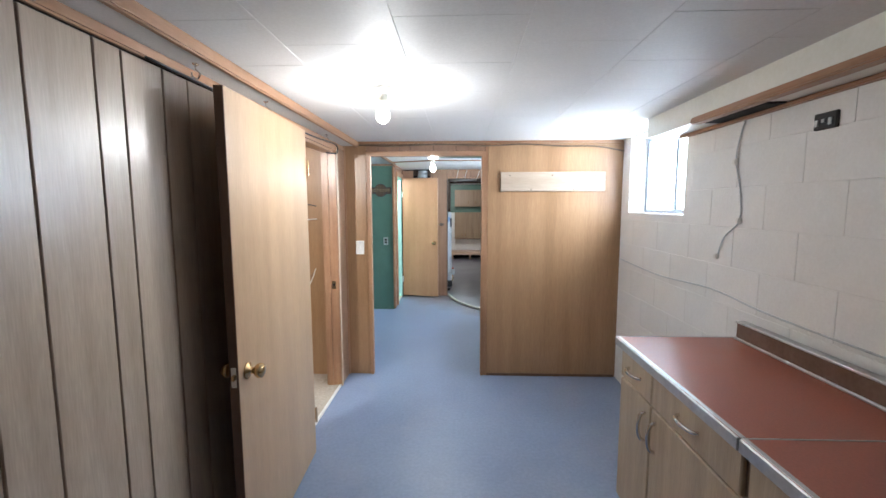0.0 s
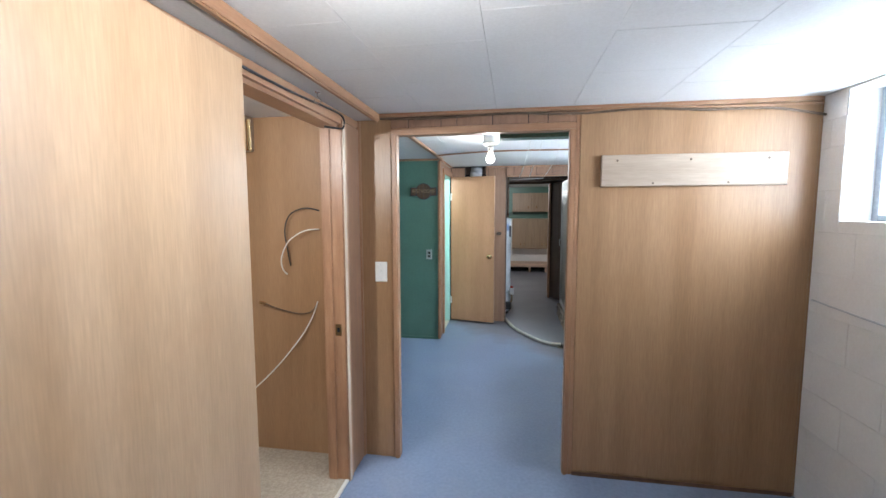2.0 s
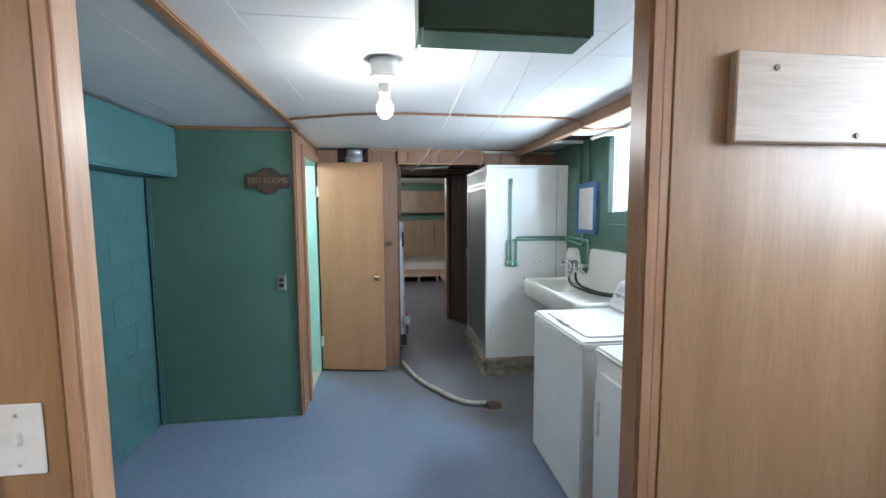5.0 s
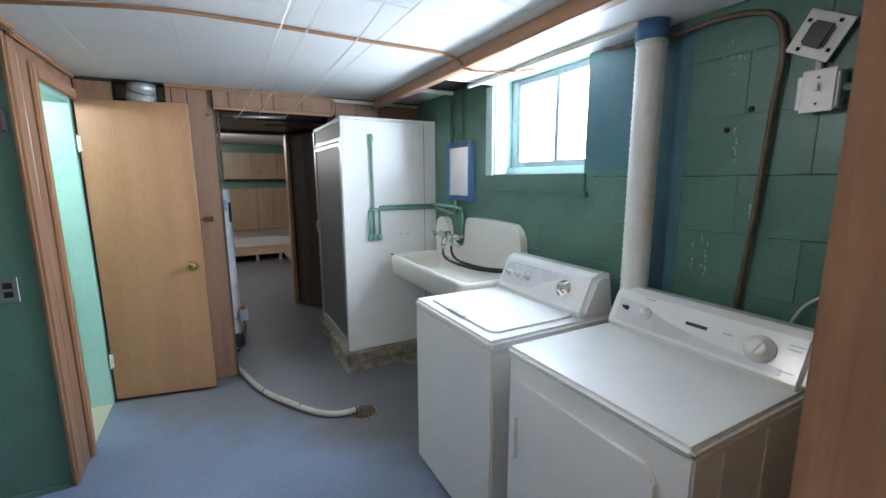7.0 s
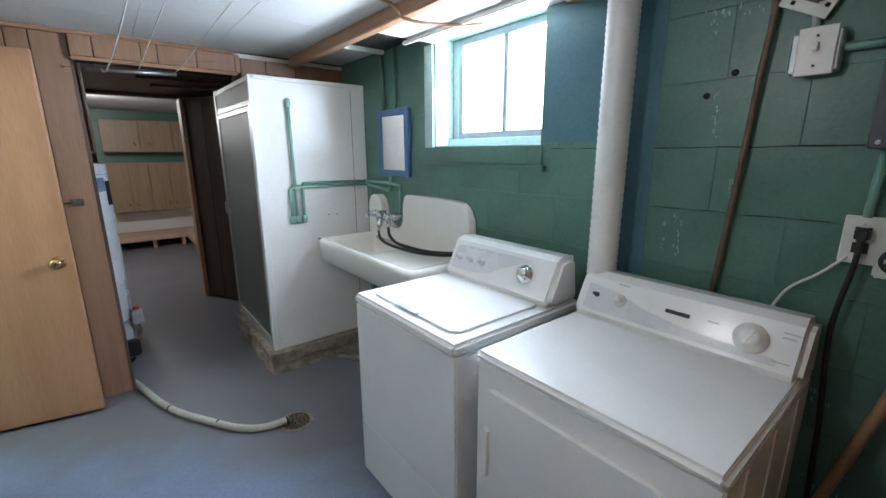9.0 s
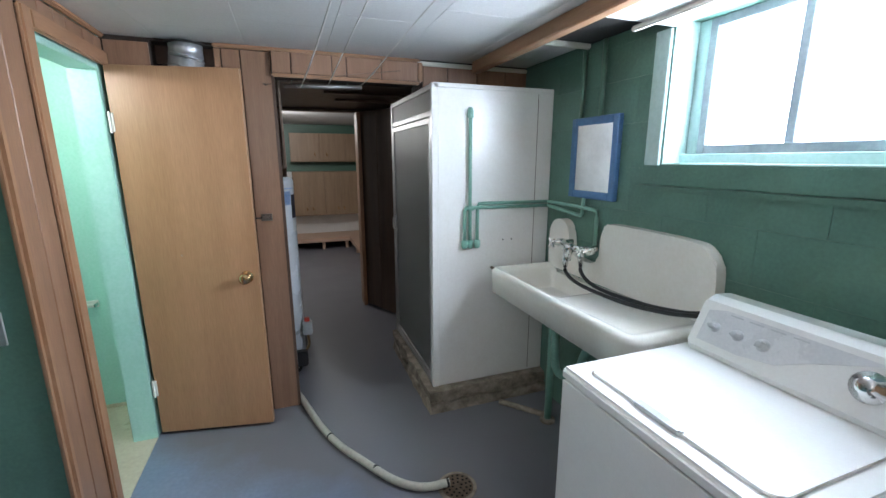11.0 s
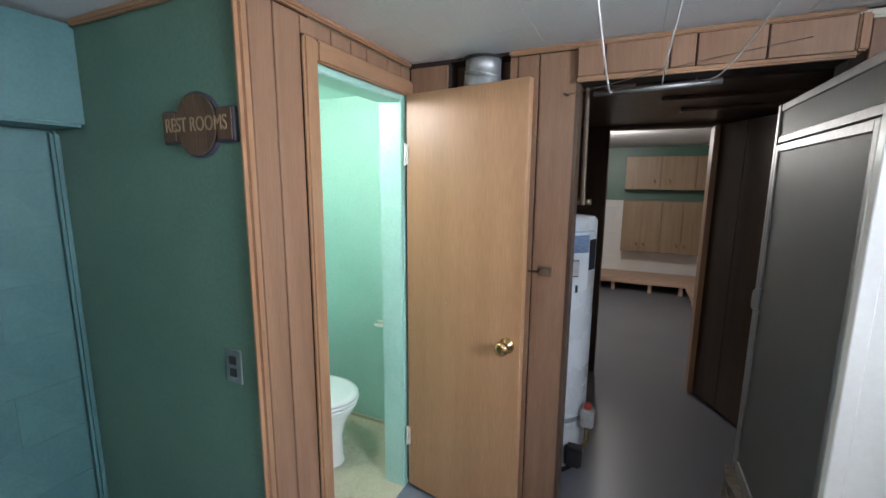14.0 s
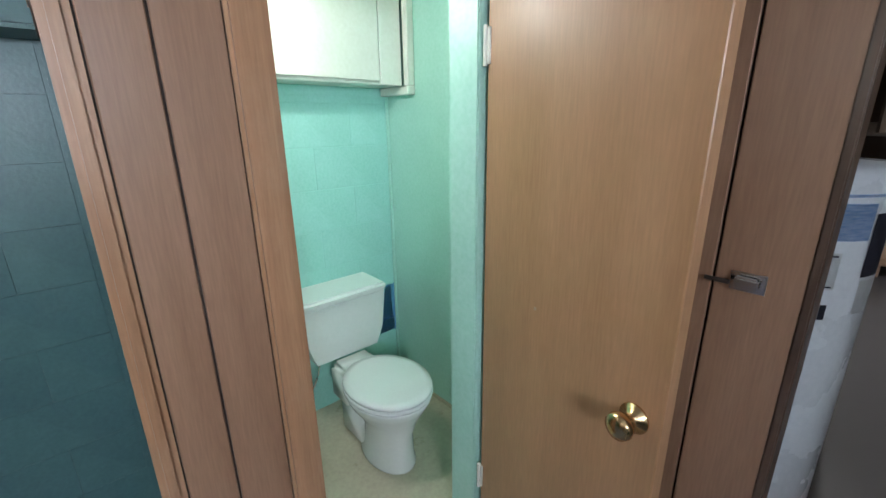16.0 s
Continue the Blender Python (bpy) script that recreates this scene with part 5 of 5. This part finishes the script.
part("socket", lathe([(.034, 0), (.034, -.02), (.028, -.024)], (1.79, 4.598, 1.225), 'x', 16), M_BROWNP, o2)
for a in (0, 2.1, 4.2):
    part("terminal", box(1.762, 4.593 + .018 * math.cos(a), 1.22 + .018 * math.sin(a), 1.766, 4.603 + .018 * math.cos(a), 1.23 + .018 * math.sin(a)), M_GALV, o2)
part("back_box", box(1.8005, 4.565, 1.18, 1.82, 4.63, 1.32), M_GALV, o2)
part("conduit", tube([(1.80, 4.60, 1.32), (1.80, 4.60, 1.494)], .016, 8, steps=0), M_PIPEG, o2, smooth=True)
for z in (1.37, 1.40):
    part("clamp", tube([(1.79, 4.56, z), (1.79, 4.64, z)], .012, 8, steps=0), M_GALV, o2)
dcord = thing("power_cable", (1.79, 4.66, .1), "black power cable hanging behind the dryer", "cable")
part("cord", tube([(1.778, 4.67, 1.27), (1.77, 4.672, 1.2), (1.785, 4.69, 1.0), (1.79, 4.67, .7), (1.79, 4.66, .35), (1.79, 4.68, .12)], .007, 8), M_BLACK, dcord, smooth=True)
part("cord", tube([(1.795, 4.69, 1.22), (1.79, 4.74, 1.16), (1.795, 4.8, 1.1), (1.795, 4.84, 1.0)], .004, 6), M_PLASTIC, dcord, smooth=True)
st = thing("wooden_pole", (1.73, 4.73, 0), "bare wooden pole leaning against the wall", "pole")
part("pole", tube([(1.74, 4.745, .002), (1.79, 4.45, 1.36)], .014, 10, steps=0), M_TRIM, st, smooth=True)

# ---------- laundry floor, sign, fittings ----------
ho = thing("drain_hose", (.5, 7.1, 0), "grey hose lying on the floor to the drain", "hose")
part("hose", tube([(.16, 7.95, .02), (.235, 7.78, .022), (.29, 7.60, .022), (.36, 7.35, .022), (.44, 7.15, .022), (.536, 6.99, .022), (.66, 6.80, .022), (.78, 6.705, .022), (.91, 6.69, .022)], .019, 12), M_HOSE, ho, smooth=True)
for p, q in (((.40, 7.24), (.405, 7.23)), ((.59, 6.905), (.597, 6.896)), ((.895, 6.689), (.905, 6.689))):
    part("clamp", tube([(*p, .022), (*q, .022)], .0205, 12, steps=0), M_BLACK, ho)
dr = thing("floor_drain", (.945, 6.675, 0), "round rusty floor drain grate", "drain")
part("rim", lathe([(.095, 0), (.093, .004), (.078, .0045)], (.945, 6.675, 0), 'z', 28), M_CONC, dr)
part("grate", lathe([(.078, .0046), (.076, .006), (.002, .0062)], (.945, 6.675, 0), 'z', 28), M_RUST, dr)
for r, n in ((.022, 6), (.045, 11), (.065, 16)):
    for i in range(n):
        a = 2 * math.pi * i / n
        part("hole", lathe([(.006, .0062), (.005, .0068)], (.945 + r * math.cos(a), 6.675 + r * math.sin(a), 0), 'z', 8), M_DARK, dr)

sg = thing("wall_sign", (-.685, YS - .01, 1.65), "dark-edged wooden sign with routed letters", "sign")
cx, cz = -.69, 1.755
part("backing_disc", lathe([(.094, -.001), (.094, -.016)], (cx, YS, cz), 'y', 32), M_INK, sg)
part("backing_bar", box(cx - .156, YS - .016, cz - .052, cx + .156, YS - .001, cz + .046, .004), M_INK, sg)
for i in range(4):
    x0, x1 = cx - .0858 + .0429 * i + .0014, cx - .0858 + .0429 * (i + 1) - .0014
    xs = [x0 + (x1 - x0) * k / 6 for k in range(7)]
    hs2 = [math.sqrt(max(.0865 ** 2 - (x - cx) ** 2, .0)) for x in xs]
    part("slat", prism([(x, cz + h) for x, h in zip(xs, hs2)] + [(x, cz - h) for x, h in zip(xs[::-1], hs2[::-1])], 'y', YS - .021, YS - .0165), M_SIGN, sg)
for s in (-1, 1):
    part("wing", box(cx + s * .091, YS - .021, cz - .045, cx + s * .148, YS - .0165, cz + .039, .001), M_SIGN, sg)
part("lettering", turned(words("REST ROOMS", .058), Matrix.Translation((cx, YS - .0225, cz)) @ Matrix.Rotation(radians(90), 4, 'X') @ Matrix.Diagonal((.78, 1.0, 1, 1))), M_SIGNL, sg, "pale routed letters")

lt = thing("door_catch", (.15, YF - .015, 1.2), "chrome door catch on the post", "latch")
part("plate", box(.125, YF - .0125, 1.20, .185, YF - .0085, 1.24, .001), M_CHROME, lt)
part("roller", box(.135, YF - .03, 1.208, .175, YF - .0128, 1.232, .004, seg=2), M_CHROME, lt)
part("arm", box(.085, YF - .035, 1.215, .13, YF - .028, 1.224, .002), M_BROWNP, lt)

du = thing("tin_duct", (-.16, YF + .03, 1.98), "galvanised round duct elbow in the wall opening", "duct")
part("elbow", tube([(-.155, YF + .02, 2.122), (-.155, YF + .02, 2.052)], .077, 24, steps=0), M_GALV, du, smooth=True)
part("lower_elbow", tube([(-.157, YF + .022, 2.055), (-.168, YF + .04, 1.99), (-.19, YF + .10, 1.93), (-.2, YF + .16, 1.90)], .08, 24, steps=0), M_GALV, du, smooth=True)
part("ring", turned(lathe([(.079, -.004), (.083, 0), (.079, .004)], (0, 0, 0), 'z', 24), Matrix.Translation((-.156, YF + .021, 2.052)) @ Matrix.Rotation(radians(12), 4, 'Y')), M_GALV, du, smooth=True)
part("ring", turned(lathe([(.081, -.004), (.085, 0), (.081, .004)], (0, 0, 0), 'z', 24), Matrix.Translation((-.166, YF + .036, 2.0)) @ Matrix.Rotation(radians(16), 4, 'Y')), M_GALV, du, smooth=True)
part("collar", lathe([(.085, 2.112), (.085, 2.122)], (-.16, YF + .02, 0), 'z', 20), M_DARK, du)

gf = thing("green_light_box", (.49, 4.76, 1.995), "green painted steel box under the ceiling", "light fixture")
part("body", box(.255, 4.70, 1.995, .725, 4.83, CB - .001, .008, seg=2), M_GREENW, gf)
part("end_cap", box(.248, 4.695, 1.993, .2545, 4.835, CB - .001, .002), M_GREENW, gf)

rod = thing("hanging_rod", (.52, 7.73, 1.95), "chrome rod hung across the passage opening", "rod")
part("rod", tube([(.30, 7.735, 1.952), (.74, 7.735, 1.965)], .012, 10, steps=0), M_ALU, rod, smooth=True)
for x in (.345, .66):
    part("bracket", tube([(x, 7.735, 1.955), (x, 7.76, 2.0), (x, 7.765, 2.04)], .004, 6, steps=2), M_ALU, rod)
cl = thing("clothes_lines", (.5, 6.7, 1.97), "three slack white clothes lines strung from box to rod", "cord")
for line in ([(.47, 4.84, 2.085), (.44, 5.5, 1.955), (.405, 6.6, 1.895), (.38, 7.4, 1.90), (.368, 7.735, 1.962)],
             [(.55, 4.84, 2.085), (.545, 5.5, 2.01), (.543, 6.6, 1.985), (.541, 7.4, 1.965), (.545, 7.735, 1.966)],
             [(.64, 4.84, 2.085), (.694, 5.5, 1.985), (.719, 6.6, 1.978), (.735, 7.2, 1.978), (.705, 7.52, 1.945), (.673, 7.735, 1.968)]):
    part("line", tube(line, .0027, 6), M_ROPE, cl, smooth=True)
part("wire", tube([(.215, YF - .02, 1.94), (.35, YF - .05, 1.955), (.6, YF - .06, 2.0), (.95, YF - .05, 2.05)], .0018, 5), M_RUST, cl, smooth=True)
nail = thing("wall_nail", (.21, YF - .02, 1.935), "bent nail in the post", "nail")
part("nail", tube([(.212, YF - .008, 1.938), (.2, YF - .04, 1.94)], .004, 6, steps=0), M_RUST, nail)
cw = thing("ceiling_conduit", (.6, 6.19, 2.1), "thin brown pipe fixed under the ceiling tiles", "pipe")
part("pipe", tube([(-.47, 6.40, CB - .01), (.0, 6.22, CB - .01), (.305, 6.178, CB - .01), (.9, 6.19, CB - .011), (1.328, 6.206, CB - .012), (1.42, 6.18, 2.055), (1.6, 6.12, 2.05), (1.72, 6.0, 2.05)], .008, 8), M_TRIMX, cw, smooth=True)

# ---------- passage and far room ----------
wh = thing("water_heater", (.10, 8.2, 0), "tall white gas water heater with blue labels", "water heater")
HX, HY, HR = .10, 8.2, .215
part("tank", lathe([(HR - .01, .05), (HR, .06), (HR, 1.40), (HR - .012, 1.42), (.03, 1.435)], (HX, HY, 0), 'z', 36), M_HEATER, wh, smooth=True)
part("skirt", lathe([(HR - .03, .0), (HR - .03, .05)], (HX, HY, 0), 'z', 24), M_DARK, wh)


def wrap(a0, a1, z0, z1, material, name, lift=.002):
    bm, n = bmesh.new(), 10
    pts = [(HX + (HR + lift) * math.cos(radians(a0 + (a1 - a0) * i / n)), HY + (HR + lift) * math.sin(radians(a0 + (a1 - a0) * i / n))) for i in range(n + 1)]
    lo, hi = [bm.verts.new((*p, z0)) for p in pts], [bm.verts.new((*p, z1)) for p in pts]
    for i in range(n):
        bm.faces.new((lo[i], lo[i + 1], hi[i + 1], hi[i]))
    bmesh.ops.solidify(bm, geom=bm.faces[:], thickness=.001)
    return part(name, bm, material, wh)


wrap(-95, -30, 1.245, 1.335, M_BLUEL, "blue_label")
wrap(-92, -20, 1.35, 1.357, M_BLUEL, "label_line")
wrap(-80, -45, 1.12, 1.215, M_PAPER, "paper_label")
for z in (1.126, 1.205):
    wrap(-78, -47, z, z + .004, M_INK, "label_border", .0035)
for i in range(4):
    wrap(-74, -74 + 18 - 3 * (i % 2), 1.142 + .014 * i, 1.146 + .014 * i, M_INK, "text_bar", .0035)
wrap(-28, -8, 1.15, 1.31, M_INK, "dark_label")
wrap(-27, -10, 1.05, 1.14, M_PAPER, "paper_label")
wrap(-80, -76, 1.04, 1.08, M_INK, "label_mark")
wrap(-50, -46, 1.04, 1.08, M_INK, "label_mark")
part("band", lathe([(HR + .003, .315), (HR + .003, .34)], (HX, HY, 0), 'z', 36), M_GALV, wh)
part("gas_valve", box(.30, 8.05, .30, .37, 8.12, .40, .008, seg=2), M_GALV, wh, "grey gas control valve")
part("valve_dial", lathe([(.02, 0), (.018, .025)], (.335, 8.085, .40), 'z', 14), mat("red_dial", (.45, .05, .03), rough=.4, bump=0), wh, "red dial")
part("gas_pipe", tube([(.335, 8.085, .30), (.34, 8.08, .22), (.30, 8.07, .16)], .009, 8), M_BRASS, wh, smooth=True)
part("burner_cover", box(.24, 7.99, .09, .325, 8.06, .20, .01, seg=2), M_BLACK, wh)
part("top_pipe", tube([(.02, 8.2, 1.43), (.02, 8.2, 1.48), (.06, 8.18, 1.50), (.28, 8.12, 1.50)], .016, 10), M_RUST, wh, smooth=True)
part("flue", lathe([(.05, 1.43), (.05, 2.03)], (HX, HY, 0), 'z', 20), M_DARKW, wh, smooth=True)
hp = thing("vertical_conduit", (.262, 7.78, 1.4), "thin brown pipe rising beside the post", "pipe")
part("pipe", tube([(.275, 7.80, 1.5), (.27, 7.79, 2.03)], .01, 8, steps=0), M_RUST, hp)
for i, y in enumerate((7.95, 8.35, 8.75)):
    bj = thing("ceiling_board", (.9, y, 2.02), "dark loose board under the passage ceiling", "board", "loose boards under the passage ceiling")
    part("board", box(.45 + .12 * i, y, 2.012, 1.6, y + .09, 2.0295, .003), M_DARKW, bj)


def wall_unit(x0, x1, z0, z1, doors, label, hz):
    t = thing("wall_cabinet", ((x0 + x1) / 2, 12.95, z0), label, "cabinet", "wall cabinets in the far room")
    part("body", box(x0, 12.82, z0, x1, 13.08, z1, .003), M_CABT, t)
    for a, b, h in doors:
        d = part("door", box(a, 12.80, z0 + .006, b, 12.8195, z1 - .006, .003), M_CABT, t)
        part("handle", tube([(h, 12.80, hz), (h + .012, 12.775, hz + .015), (h - .008, 12.77, hz + .03), (h, 12.80, hz + .05)], .008, 6, steps=3), M_BRASS, d, "brass pull")
    return t


wall_unit(.33, .805, 1.50, 1.985, ((.335, .80, .73),), "tan wooden wall cabinet with a brass pull", 1.60)
wall_unit(.806, 1.60, 1.50, 1.985, ((.83, 1.25, .93), (1.26, 1.595, 1.5)), "tan wooden wall cabinet with brass pulls", 1.60)
wall_unit(.33, .86, .56, 1.335, ((.335, .59, .545), (.60, .855, .645)), "tall tan wooden wall cabinet with brass pulls", .66)
wall_unit(.861, 1.5, .56, 1.335, ((.87, 1.13, 1.085), (1.14, 1.495, 1.185)), "tall tan wooden wall cabinet with brass pulls", .66)
bn = thing("low_bench", (.4, 12.8, 0), "low bare wooden platform along the far wall", "bench")
part("top", box(-1.2, 12.48, .13, 1.95, 13.08, .205, .004), M_BENCH, bn)
part("return_top", box(1.22, 11.2, .128, 1.95, 12.4795, .203, .004), M_BENCH, bn)
for x in (-.9, -.3, .25, .75, 1.15):
    part("foot", box(x, 12.52, 0, x + .05, 12.62, .129, .003), M_BENCH, bn)
for y in (11.3, 12.0):
    part("foot", box(1.26, y, 0, 1.32, y + .06, .127, .003), M_BENCH, bn)
# near-black sheet standing in for the shade under the platform
part("under_bench_shade", box(-1.2, 12.95, .0, 1.95, 12.97, .128), M_DARK, bn)

# ---------- toilet room ----------


def toilet():
    t = thing("toilet", (-1.1, 7.585, 0), "white two-piece toilet with its lid down", "toilet")
    cy = 7.585

    def oval(cx, rx, ry, z, k=28, egg=.0):
        return [(cx + rx * math.cos(2 * math.pi * i / k) * (1 + egg * (math.cos(2 * math.pi * i / k) < 0)), cy + ry * math.sin(2 * math.pi * i / k), z) for i in range(k)]

    def loft(rings):
        bm = bmesh.new()
        rs = [[bm.verts.new(p) for p in r] for r in rings]
        for a, b in zip(rs, rs[1:]):
            k = len(a)
            for i in range(k):
                bm.faces.new((a[i], a[(i + 1) % k], b[(i + 1) % k], b[i]))
        bm.faces.new(rs[0][::-1])
        bm.faces.new(rs[-1])
        return bm
    part("bowl", loft([oval(-1.09, .17, .105, 0), oval(-1.09, .172, .107, .02), oval(-1.08, .155, .095, .05), oval(-1.075, .15, .09, .18), oval(-1.07, .17, .12, .26), oval(-1.065, .205, .165, .33), oval(-1.06, .222, .182, .37), oval(-1.06, .222, .182, .385)]), M_PORC2, t, smooth=True)
    part("seat", loft([oval(-1.06, .225, .185, .387), oval(-1.06, .23, .19, .394), oval(-1.06, .23, .19, .402), oval(-1.06, .225, .186, .407)]), M_WHITE, t, "white plastic seat", smooth=True)
    part("lid", loft([oval(-1.06, .225, .184, .409), oval(-1.06, .229, .188, .415), oval(-1.06, .226, .185, .424), oval(-1.06, .19, .155, .431), oval(-1.06, .02, .02, .434)]), M_WHITE, t, "closed white lid", smooth=True)
    part("neck", box(-1.42, cy - .11, .2, -1.22, cy + .11, .40, .03, seg=3), M_PORC2, t, smooth=True)
    part("trap", box(-1.40, cy - .085, 0, -1.15, cy + .085, .24, .04, seg=3), M_PORC2, t, smooth=True)
    part("tank", loft([[(-1.575, cy - .17, .40), (-1.575, cy + .17, .40), (-1.405, cy + .17, .40), (-1.405, cy - .17, .40)], [(-1.595, cy - .205, .50), (-1.595, cy + .205, .50), (-1.395, cy + .205, .50), (-1.395, cy - .205, .50)], [(-1.60, cy - .22, .70), (-1.60, cy + .22, .70), (-1.385, cy + .22, .70), (-1.385, cy - .22, .70)]]), M_PORC2, t)
    part("tank_lid", box(-1.603, cy - .232, .7005, -1.372, cy + .232, .745, .014, seg=3), M_PORC2, t)
    part("supply_line", tube([(-1.45, cy - .14, .40), (-1.46, cy - .16, .3), (-1.5, cy - .2, .2), (-1.59, cy - .2, .18)], .006, 8), M_CHROME, t, smooth=True)
    part("stop_valve", lathe([(.016, 0), (.016, .04)], (-1.59, cy - .2, .18), 'x', 10), M_CHROME, t)



M_PORC2 = mat("toilet_china", (.86, .87, .85), (.83, .84, .82), 3, rough=.12, bump=.0, rvar=.04)
toilet()
bc = thing("toilet_cabinet", (-1.5, 7.5, 1.69), "cream painted cupboard over the toilet", "cabinet")
part("body", box(-1.60, 6.9, 1.70, -1.42, 7.985, 2.095, .004), M_CREAM, bc)
for a, b in ((7.25, 7.86), (6.92, 7.24)):
    part("door", box(-1.4195, a, 1.715, -1.402, b, 2.07, .003), M_CREAM, bc)
part("side_stile", box(-1.4195, 7.865, 1.70, -1.404, 7.985, 2.095, .003), M_CREAM, bc)
part("wall_trim", box(-1.60, 7.9855, 1.66, -1.36, 8.0295, 1.699, .004), M_CREAM, bc)
part("wall_trim", box(-1.40, 7.99, 1.6995, -1.36, 8.0295, 2.095, .004), M_CREAM, bc)
tp = thing("paper_holder", (-.9, 8.01, .70), "empty toilet roll holder on the mint wall", "holder")
part("plate", box(-.96, 8.018, .68, -.84, 8.0295, .72, .003), M_PLASTIC, tp)
part("roller", tube([(-.95, 7.985, .70), (-.85, 7.985, .70)], .012, 10, steps=0), M_PLASTIC, tp)
for x in (-.955, -.845):
    part("arm", box(x - .005, 7.975, .69, x + .005, 8.018, .71, .002), M_CHROME, tp)
pt = structure("paint_patch", box(-1.6035, 7.72, .32, -1.602, 8.02, .62), M_BLUEP, "blue unpainted patch behind the tank", "patch")
trim("trim_bath_corner", (-1.60, 8.012, 0, -1.588, 8.029, 1.66), M_MINT, "painted corner bead", .003)
trim("trim_bath_base", (-1.588, 8.018, .008, -.63, 8.0295, .03), M_VINYL, "cream skirting bead", .003)

# ---------- blocks of the masonry walls ----------
pieces(wall_right, "block", M_WHITEB, 'x', XR + .004, -.0035, course_rects(-.3, YP - .001, 0, 1.96, .406, .203, (W1,), .1) + course_rects(3.47, YP - .001, 1.96, CA, .406, .203, (W1,), .1), .0022, .0012)
pieces(wall_right_b, "block", M_GREEN, 'x', XRB + .004, -.004, course_rects(YQ + .001, 7.66, 0, .082, .406, .203, (), .14) + course_rects(YQ + .001, 7.66, .082, 2.07, .406, .203, (W2,), .14), .0009, .0007)


def crack(y0, y1, z, width, name="joint_crack"):
    """A dark ragged open joint in the block wall."""
    n = int((y1 - y0) / .012)
    ys = [y0 + (y1 - y0) * i / n for i in range(n + 1)]
    mid = [z + .0035 * noise.noise(Vector((y * 9, z, 0))) for y in ys]
    half = [width * max(.12, .5 + .9 * noise.noise(Vector((y * 14, z * 3, 2)))) for y in ys]
    half[0] = half[-1] = .0003
    pts = [(y, m + h) for y, m, h in zip(ys, mid, half)] + [(y, m - h) for y, m, h in zip(ys[::-1], mid[::-1], half[::-1])]
    structure(name, prism(pts, 'x', XRB - .0012, XRB + .002), M_DARK, "dark open crack along a block joint", "crack")


crack(4.70, 5.68, 1.503, .0032)
crack(4.74, 5.22, 1.300, .0014)


def scrape(y, z, h, w, lean, k):
    """A run of flaked paint: small pale chips scattered along a scuff."""
    bm, rnd = bmesh.new(), random.Random(k)
    for i in range(16):
        s = rnd.random()
        cy, cz2 = y + lean * s + rnd.uniform(-w, w), z + h * s
        a, b = rnd.uniform(.001, .0035), rnd.uniform(.002, .012)
        pts = [(cy + a * rnd.uniform(.5, 1) * math.cos(q), cz2 + b * rnd.uniform(.5, 1) * math.sin(q)) for q in (0, 1.1, 2.2, 3.3, 4.4, 5.4)]
        prism(pts, 'x', XRB - .001, XRB + .002, bm=bm)
    structure("flaked_paint", bm, M_FLAKE, "pale flaked paint marks on the green blocks", "wear")


M_FLAKE = mat("bare_flaked_plaster", (.42, .52, .46), (.3, .42, .36), 20, rough=.7, bump=.05)
for k, (y, z, h, w, lean) in enumerate(((5.12, 1.13, .16, .012, .01), (5.17, 1.14, .13, .006, .0), (5.05, 1.52, .15, .006, .015), (4.985, 1.33, .08, .006, .0), (5.09, 1.84, .12, .008, .02), (5.0, 1.88, .03, .05, .08), (4.75, 1.9, .05, .02, -.08), (4.78, .95, .05, .03, .04), (4.68, .78, .04, .04, .05), (4.62, .5, .05, .04, .06))):
    scrape(y, z, h, w, lean, k)
structure("blue_paint_strip", box(XRB - .0016, 5.235, .9, XRB + .001, 5.40, 2.069), M_BLUEW, "blue painted strip of wall behind the duct", "wall")
structure("blue_paint_field", box(XRB - .0016, 5.402, 1.53, XRB + .001, 5.715, 2.069), M_BLUEW, "blue painted wall beside the window", "wall")
pieces(wall_left_b, "block", M_TEAL, 'x', XLB - .004, .004, course_rects(YQ + .001, YS - .031, 0, 1.775, .406, .203, (), .1), .0012, .0008)
pieces(wall_bath_block, "block", M_MINTB, 'x', -1.604, .002, course_rects(YS + .1, 8.01, 0, 1.66, .406, .203, (), .05), .004, .001)
pieces(wall_far_low, "block", M_WHITEB, 'y', 13.085, -.004, course_rects(-.6, .33, .2, 1.33, .406, .203, ()), .006, .002)

for y, z in ((5.02, 1.72), (5.09, 1.66)):
    single("wall_hole", lathe([(.010, -.001), (.009, -.006), (.004, -.007)], (XRB, y, z), 'x', 10), M_DARK, "dark plugged hole in the green wall", "hole", "plugged holes in the wall")
